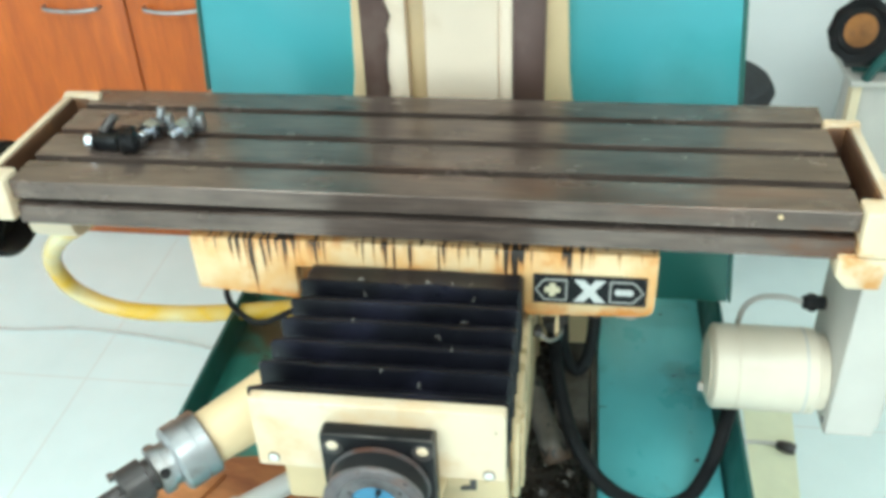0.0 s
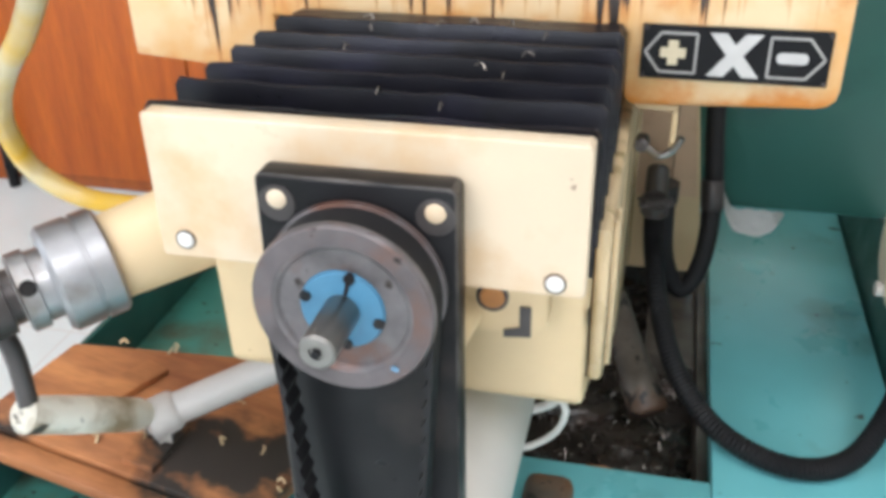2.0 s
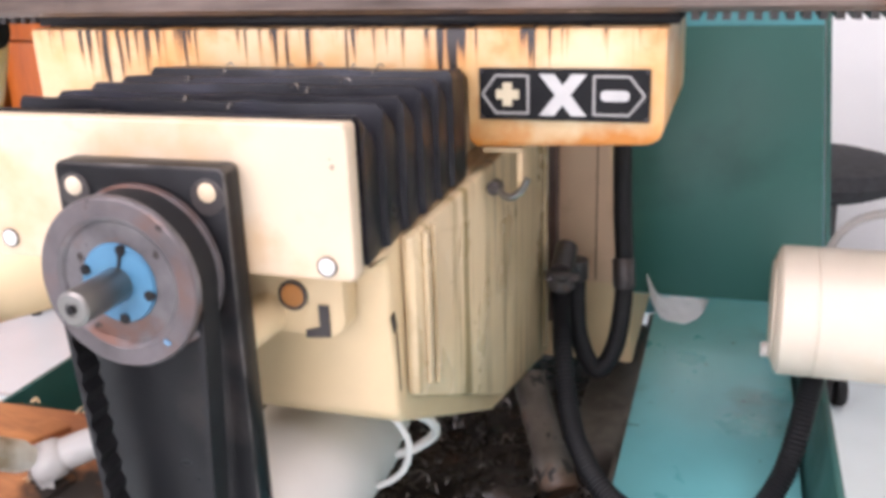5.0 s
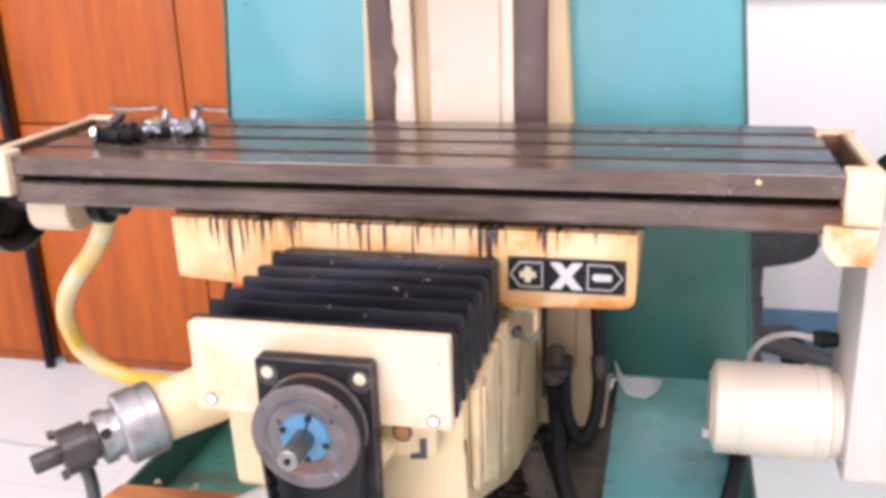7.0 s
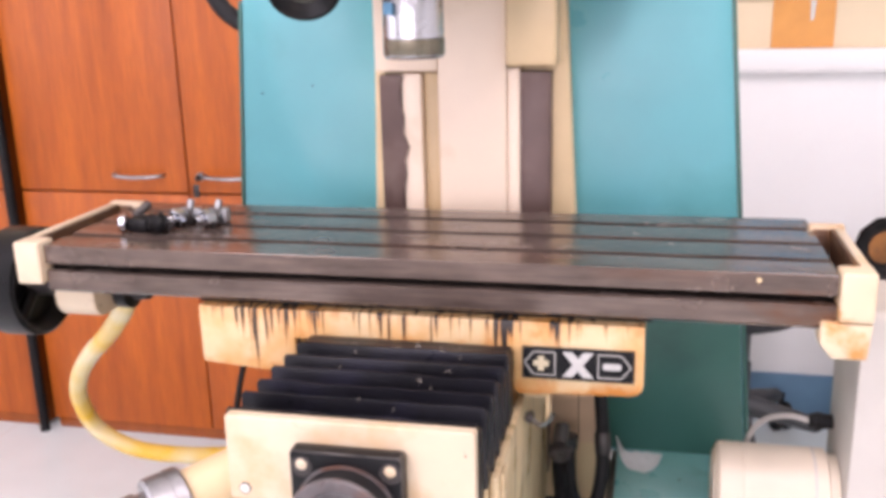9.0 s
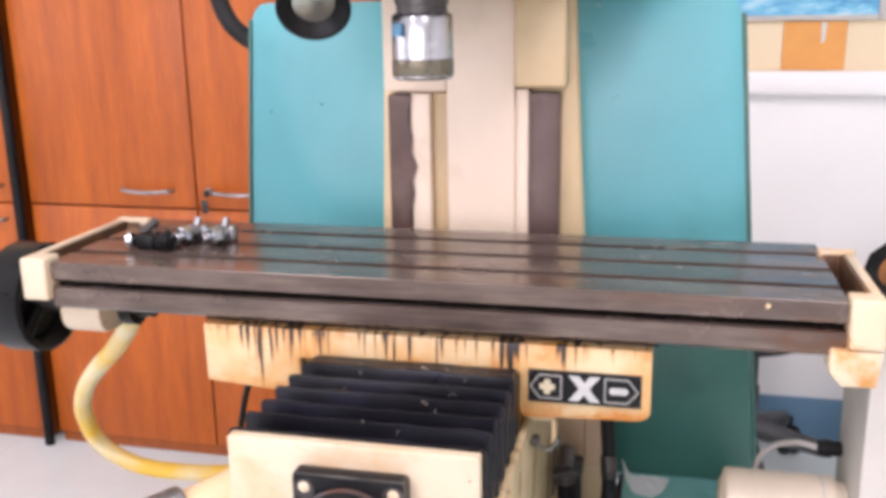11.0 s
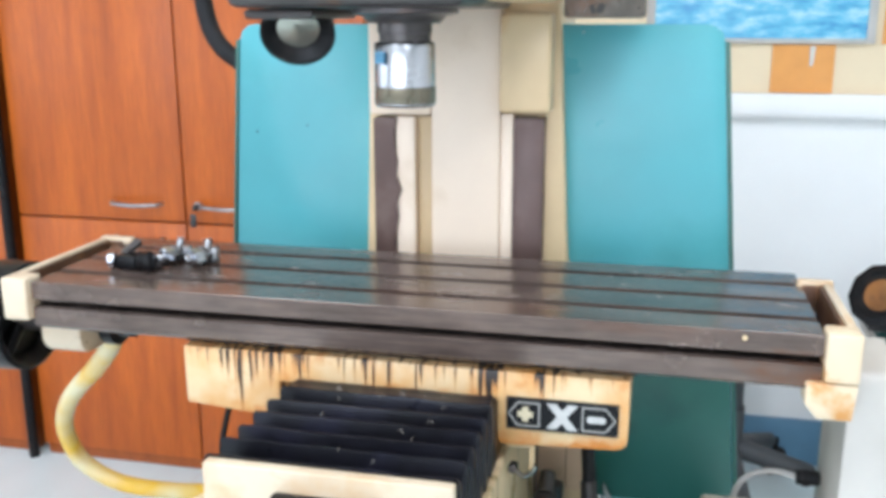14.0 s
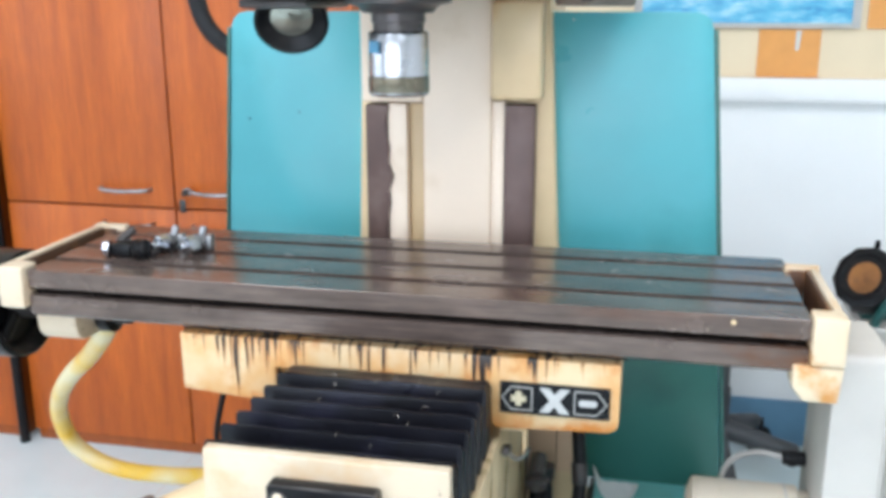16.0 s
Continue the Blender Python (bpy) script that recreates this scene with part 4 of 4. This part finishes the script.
part("lens", lathe(tuple(c0 - face * .008), tuple(c0 + face * .01), [(0, .030), (.004, .029), (.008, .018), (.009, 0)], 36), M_lens, lamp, "ribbed glass lens")
part("bracket", box(-.19, -.13, .12, .17, 1.470, 1.492, .004), M_black, lamp)

solo("black_conduit", tube([(-.50, .51, 1.80), (-.50, .51, 1.62), (-.494, .51, 1.507), (-.474, .51, 1.441), (-.428, .51, 1.400), (-.36, .51, 1.378), (-.25, .51, 1.37)], .0165, 16), M_rubber, "thick black rubber conduit behind the splash guard", "hose")
ch_ = thing("coolant_hose", (-.5, .2, .59), "yellowed translucent coolant hose hanging from the table", "hose")
part("hose", tube([(-.506, .187, 1.040), (-.520, .192, .995), (-.552, .212, .945), (-.620, .262, .878), (-.695, .312, .815), (-.755, .355, .750), (-.790, .395, .680), (-.778, .420, .605), (-.700, .425, .563), (-.580, .425, .558), (-.45, .42, .575), (-.32, .415, .598), (-.24, .41, .61)], .0170, 18), M_hose, ch_)
part("hose_clip", lathe((-.507, .187, 1.036), (-.513, .190, 1.016), [(0, .0185), (.012, .0185)], 20), M_dark_steel, ch_, "dark hose clip")
part("hose_clip", lathe((-.30, .41, .607), (-.28, .41, .608), [(0, .0185), (.012, .0185)], 20), M_dark_steel, ch_, "dark hose clip")
solo("thin_cable", tube([(-.345, .26, .90), (-.375, .26, .80), (-.385, .26, .735), (-.36, .26, .695), (-.33, .26, .685), (-.29, .27, .70), (-.22, .30, .72)], .0055, 10), M_rubber, "thin black cable looped below the saddle", "cable")
cc = thing("corrugated_conduit", (.3, .1, TZ), "black corrugated conduit hanging in a loop beside the knee", "hose")
part("conduit", tube([(.178, .272, .715), (.181, .262, .66), (.197, .205, .605), (.222, .140, .568), (.268, .075, .548), (.335, .038, .545), (.395, .055, .548), (.432, .095, .585), (.450, .125, .65), (.458, .145, .70)], .0124, 16, 30, .0022), M_rubber, cc)
part("fitting", join(rod((.178, .272, .700), (.178, .272, .726), .0165, 20, .003), rod((.178, .272, .722), (.178, .31, .740), .0135, 18)), M_dark_steel, cc, "oily dark conduit fitting")
sh = thing("short_hose", (.22, .32, .58), "short black hose bent beside the knee", "hose")
part("hose", tube([(.190, .31, .70), (.196, .30, .63), (.218, .30, .585), (.240, .31, .615), (.247, .33, .69), (.240, .35, .78), (.235, .37, .86)], .0115, 14, 12), M_rubber, sh)
part("ferrule", lathe((.247, .330, .685), (.244, .338, .725), [(0, .0125), (.002, .0138), (.036, .0138), (.038, .0125)], 18), M_dark_steel, sh, "dark metal ferrule")
part("ferrule", lathe((.190, .31, .70), (.1905, .309, .728), [(0, .0125), (.002, .0145), (.026, .0145)], 18), M_dark_steel, sh, "dark metal ferrule")
solo("motor_cable", tube([(.548, .205, .832), (.52, .215, .832), (.49, .232, .815), (.470, .236, .785), (.460, .205, .745), (.458, .155, .702)], .0045, 10), M_pvc, "grey cable arching behind the feed motor", "cable")
solo("pvc_pipe", join(rod((-.284, -.100, .614), (-.125, -.02, .672), .0165, 22), lathe((-.292, -.106, .611), (-.262, -.089, .622), [(0, .014), (.004, .021), (.026, .021), (.032, .0175)], 22)), M_pvc, "grey plastic pipe with a collar below the knee", "pipe")


def rag(cx, cy, cz, w, hgt, rough, seed):
    """A crumpled sheet of paper or plastic."""
    rnd = random.Random(seed)
    bm = bmesh.new()
    grid = [[None] * 9 for _ in range(7)]
    for i in range(7):
        for j in range(9):
            u, v = j / 8 - .5, i / 6
            edge = 1 - .35 * abs(u) * (1 - v)
            grid[i][j] = bm.verts.new((cx + u * w * edge + rnd.uniform(-1, 1) * rough, cy + .25 * w * u * u + rnd.uniform(-1, 1) * rough + v * .012, cz + v * hgt * (1 - 1.1 * u * u) + rnd.uniform(0, 1) * rough))
    for i in range(6):
        for j in range(8):
            bm.faces.new((grid[i][j], grid[i][j + 1], grid[i + 1][j + 1], grid[i + 1][j]))
    bmesh.ops.solidify(bm, geom=bm.faces[:], thickness=.0015)
    return bm


def hanging_scrap(cx, cy, cz, w, hgt, seed):
    """A torn scrap with a ragged top and a rounded, crumpled lower edge."""
    rnd = random.Random(seed)
    bm = bmesh.new()
    grid = []
    for i in range(8):
        row = []
        for j in range(13):
            u, v = j / 12 * 2 - 1, i / 7
            drop = math.sqrt(max(0, 1 - u * u)) * hgt
            top = .030 * (max(0, -u - .55) / .45) ** 1.5 + rnd.uniform(0, .003)
            row.append(bm.verts.new((cx + u * w / 2, cy + rnd.uniform(-1, 1) * .003 - .012 * v, cz + top - drop * v)))
        grid.append(row)
    for i in range(7):
        for j in range(12):
            bm.faces.new((grid[i][j], grid[i][j + 1], grid[i + 1][j + 1], grid[i + 1][j]))
    bmesh.ops.solidify(bm, geom=bm.faces[:], thickness=.0015)
    return bm


solo("paper_scrap", hanging_scrap(.306, .446, .632, .082, .034, 3), M_paper, "torn white paper scrap caught on the splash guard's edge", "paper")
solo("plastic_wrap", rag(-.280, -.118, .588, .035, .045, .004, 5), M_white_plastic, "torn white plastic wrap round the crank grip", "plastic scrap")

board = thing("wooden_board", (-.3, 0, TZ), "dirty wooden board with dark oil stains in the tray", "board")
def propped(bm):
    """Lifts a board's end onto the tray's rim."""
    for v in bm.verts:
        v.co.z += max(0, -.10 - v.co.x) * .215
    return bm


part("plank", propped(prism([(-.452, -.152), (-.165, -.166), (-.100, .04), (-.185, .075), (-.432, -.012)], 'z', TZ + .002, TZ + .020, .002)), M_board, board)
part("plank", propped(prism([(-.455, -.178), (-.165, -.194), (-.164, -.170), (-.453, -.156)], 'z', TZ + .002, TZ + .016, .002)), M_board, board)
part("batten", propped(prism([(-.395, -.135), (-.365, -.140), (-.320, -.015), (-.345, -.010)], 'z', TZ + .0205, TZ + .028, .001)), M_board, board)
part("batten", propped(prism([(-.300, -.150), (-.268, -.152), (-.262, -.085), (-.292, -.080)], 'z', TZ + .0205, TZ + .027, .001)), M_board, board)


def curls(name, n, x0, x1, y0, y1, z, seed, size):
    rnd = random.Random(seed)
    bms = []
    for _ in range(n):
        x, y, a = rnd.uniform(x0, x1), rnd.uniform(y0, y1), rnd.uniform(0, 6.28)
        L = rnd.uniform(.5, 1.5) * size
        pts = [(x, y, z), (x + L * math.cos(a) * .5, y + L * math.sin(a) * .5, z + L * .5), (x + L * math.cos(a + .7), y + L * math.sin(a + .7), z + L * .1)]
        bms.append(tube(pts, rnd.uniform(.0006, .0016), 4, 3))
    return join(*bms)


solo("metal_chips", curls("chips", 420, -.12, .25, .04, .55, TZ - .089, 4, .014), M_chips, "heap of small bright metal chips in the sump", "metal chips", kind="stuff")
solo("wood_shavings", propped(curls("shavings", 18, -.40, -.12, -.14, .02, TZ + .021, 8, .012)), M_tan, "pale curled shavings on the board", "shavings", kind="stuff")
solo("sump_pipe", lathe((.135, .28, .575), (.200, .17, .475), [(0, .019), (.002, .021), (.10, .021), (.104, .024), (.150, .024), (.154, .021)], 24), M_rust_pipe, "dirty brown pipe running into the sump", "pipe")
solo("terminal_box", box(.080, .128, -.19, -.05, TZ + .0005, TZ + .045, .012, 3), M_rust_pipe, "dark brown oily box lying on the tray beside the motor", "box")
solo("bent_wire", tube([(.108, -.13, .74), (.120, -.12, .705), (.108, -.11, .668), (.078, -.11, .650), (.055, -.09, .66)], .0030, 8), M_white_plastic, "bent white wire under the knee", "wire")
solo("bent_wire", tube([(.100, -.10, .725), (.122, -.07, .700), (.118, -.05, .672), (.088, -.06, .655), (.060, -.07, .665)], .0045, 8), M_white_plastic, "bent white wire under the knee", "wire")
solo("wood_wedge", prism([(.085, TZ - .0895), (.185, TZ - .0895), (.180, TZ - .060), (.150, TZ - .050), (.085, TZ - .062)], 'y', .045, .075, .003), M_board, "oily orange-brown wooden wedge in the sump", "wedge")


def lump(cx, cy, cz, r, seed):
    """An uneven clod of oily swarf."""
    rnd = random.Random(seed)
    bm = bmesh.new()
    bmesh.ops.create_icosphere(bm, subdivisions=3, radius=1)
    for v in bm.verts:
        k = 1 + .5 * noise.noise(v.co * 2.2 + Vector((seed, 0, 0))) + rnd.uniform(-.06, .06)
        v.co = Vector((cx + v.co.x * r * k * 1.3, cy + v.co.y * r * k, cz + max(-.2, v.co.z) * r * k * .55))
    return bm


for i, (x, y, r) in enumerate(((.17, .12, .028), (.11, .22, .034), (.21, .30, .030), (.06, .10, .026), (.23, .08, .020))):
    solo("swarf_clod", lump(x, y, TZ - .088, r, i + 2), M_pit, "dark oily clod of swarf in the sump", "swarf", "swarf clods in the sump")

part("grease", lump(.178, .270, .718, .0150, 7), M_dark_steel, cc, "clump of dirty grease")

# clamps and bolts on the table
def stud_bolt(x, y, turn):
    b = thing("clamp_bolt", (x, y, TOP), "bright steel clamping bolt lying on the table", "bolt", "clamp bolts on the table")
    c, s_ = math.cos(turn), math.sin(turn)
    ax = Vector((c, s_, 0))
    o = Vector((x, y, TOP + .0145))
    part("nut", lathe(tuple(o), tuple(o + ax * .018), [(0, .010), (.001, .0145), (.017, .0145), (.018, .011)], 6), M_chrome, b, "hexagon nut")
    part("washer", lathe(tuple(o + ax * .019), tuple(o + ax * .023), [(0, .0145), (.003, .0145)], 24), M_silver, b)
    part("stud", rod(tuple(o - ax * .012), tuple(o + ax * .052), .0065, 14, .001), M_chrome, b, "threaded steel stud")
    part("head_block", box(o.x + ax.x * .042 - .010, o.x + ax.x * .042 + .010, o.y + ax.y * .042 - .008, o.y + ax.y * .042 + .008, TOP + .0005, TOP + .024, .002), M_silver, b)
    up = o + ax * .030
    part("pin", rod(tuple(up), tuple(up + Vector((.005, .004, .024))), .0055, 12, .001), M_silver, b)


stud_bolt(-.388, .118, 1.25)
stud_bolt(-.345, .122, 1.2)
jaw = thing("clamp_jaws", (-.42, .1, TOP), "black oily machine clamp lying on the table", "clamp")
part("jaw", box(-.452, -.415, .085, .120, TOP + .0005, TOP + .022, .006, 3), M_black, jaw)
part("jaw", lathe((-.410, .084, TOP + .0165), (-.386, .091, TOP + .0165), [(0, .010), (.003, .016), (.010, .013), (.018, .0165), (.025, .011)], 18), M_black, jaw)
part("screw", rod((-.445, .105, TOP + .020), (-.432, .128, TOP + .036), .007, 12, .001), M_dark_steel, jaw)
part("collar", lathe((-.462, .092, TOP + .013), (-.452, .094, TOP + .013), [(0, .008), (.001, .0125), (.009, .0125)], 18), M_chrome, jaw, "bright steel collar")
part("pad", box(-.448, -.385, .098, .118, TOP + .0005, TOP + .012, .003), M_dark_steel, jaw)

part("jaw", box(-.434, -.408, .112, .136, TOP + .0005, TOP + .019, .005, 3), M_black, jaw)
part("ring", lathe((-.446, .128, TOP + .010), (-.432, .138, TOP + .010), [(0, .006), (0, .0095), (.007, .0095), (.007, .006)], 18), M_chrome, jaw, "bright steel ring")

# ---- behind the machine ----
chair = thing("office_chair", (.56, 1.68, 0), "dark grey office chair with a star base", "chair")
part("seat", lathe((.57, 1.66, .465), (.57, 1.66, .58), [(0, .09), (.005, .14), (.028, .192), (.054, .202), (.082, .185), (.098, .13), (.105, 0)], 44), M_chair, chair, "rounded dark padded seat")
part("post", join(rod((.597, 1.68, .19), (.597, 1.68, .32), .034, 24), rod((.597, 1.68, .32), (.597, 1.68, .465), .027, 24)), M_chair_plastic, chair, "gas lift post")
part("hub", rod((.585, 1.68, .135), (.585, 1.68, .225), .045, 28, .006), M_chair_plastic, chair)
for k in range(5):
    a = radians(-12 + 72 * k)
    e = Vector((.585 + .35 * math.cos(a), 1.68 + .26 * math.sin(a), .125))
    leg = part("leg", lathe((.585, 1.68, .192), tuple(e), [(0, .034), (.08, .031), (.25, .024), (.262, .016)], 14), M_chair_plastic, chair)
    part("castor", join(rod((e.x - .030, e.y - .010, .046), (e.x - .006, e.y - .004, .046), .045, 22, .005), rod((e.x + .006, e.y + .004, .046), (e.x + .030, e.y + .010, .046), .045, 22, .005), rod((e.x, e.y, .05), (e.x, e.y, .128), .010, 10)), M_rubber, leg, "black twin-wheel castor")

stand = thing("cream_stand", (1.15, 1.75, 0), "cream painted metal stand beside the wall", "stand")
part("body", box(.985, 1.41, 1.566, 1.76, .03, .576, .008), M_grey_white, stand, "off-white sheet metal body")
part("corner_post", box(.958, .984, 1.556, 1.60, .03, .576, .004), M_wall_cream, stand, "yellowed corner post")
part("top_board", box(.945, 1.43, 1.54, 1.78, .577, .595, .004), M_grey_white, stand)
for x in (.960, 1.36):
    for y in (1.57, 1.71):
        part("foot", box(x, x + .04, y, y + .04, 0, .0295), M_black, stand)
gr = thing("bench_grinder", (.98, 1.62, .596), "black and dark green bench grinder with an orange wheel", "grinder")
g0 = Vector((.948, 1.575, .730))
gd = Vector((.60, .66, -.45)).normalized()
part("guard", lathe(tuple(g0), tuple(g0 + gd * .1), [(.006, .064), (0, .070), (.004, .092), (.05, .096), (.085, .090), (.095, .06)], 10), M_black, gr, "black eight-sided wheel guard")
part("wheel", lathe(tuple(g0 + gd * .002), tuple(g0 + gd * .04), [(.004, 0), (.002, .040), (.004, .046), (.014, .060)], 36), M_brown_wheel, gr, "orange-brown grinding wheel")
part("guard_screw", rod((.985, 1.62, .805), (.985, 1.615, .826), .008, 12, .002), M_black, gr)
part("motor", lathe(tuple(g0 + gd * .096), tuple(g0 + gd * .3), [(0, .050), (.01, .066), (.16, .068), (.18, .055)], 36), M_rim, gr, "dark green motor body")
part("foot", prism([(.960, .5965), (1.24, .5965), (1.21, .625), (1.14, .66), (1.05, .67), (.985, .645)], 'y', 1.60, 1.74, .004), M_rim, gr, "dark green cast foot")
part("strap", tube([(1.12, 1.50, .83), (1.05, 1.50, .745), (1.00, 1.515, .665), (.985, 1.55, .602)], .014, 12, 10), M_rim, gr, "dark green bent strap")
part("tool_rest", box(.925, .985, 1.56, 1.60, .628, .636, .002), M_dark_steel, gr)

solo("floor_sheet", prism([(.640, .52), (.742, .52), (.776, .875), (.655, .875)], 'z', .0005, .003), surface("pale_yellow_card", (0.72, 0.72, 0.52), 0.7, vary=0.06), "pale yellow card lying on the floor", "card")
plug = thing("power_plug", (.70, .70, 0), "grey power plug and flex lying on the floor", "plug")
part("body", lathe((.715, .72, .016), (.765, .70, .016), [(0, .008), (.01, .012), (.03, .015), (.045, .012)], 16), M_dark_steel, plug)
part("flex", tube([(.715, .72, .016), (.66, .73, .006), (.58, .72, .006), (.45, .75, .006)], .005, 8), M_pvc, plug)
solo("floor_cable", tube([(-.72, .93, .005), (-.9, .97, .005), (-1.2, 1.0, .005), (-1.46, .98, .005), (-1.9, 1.02, .005), (-2.6, .9, .005)], .0045, 8), M_pvc, "thin grey cable running across the floor", "cable")
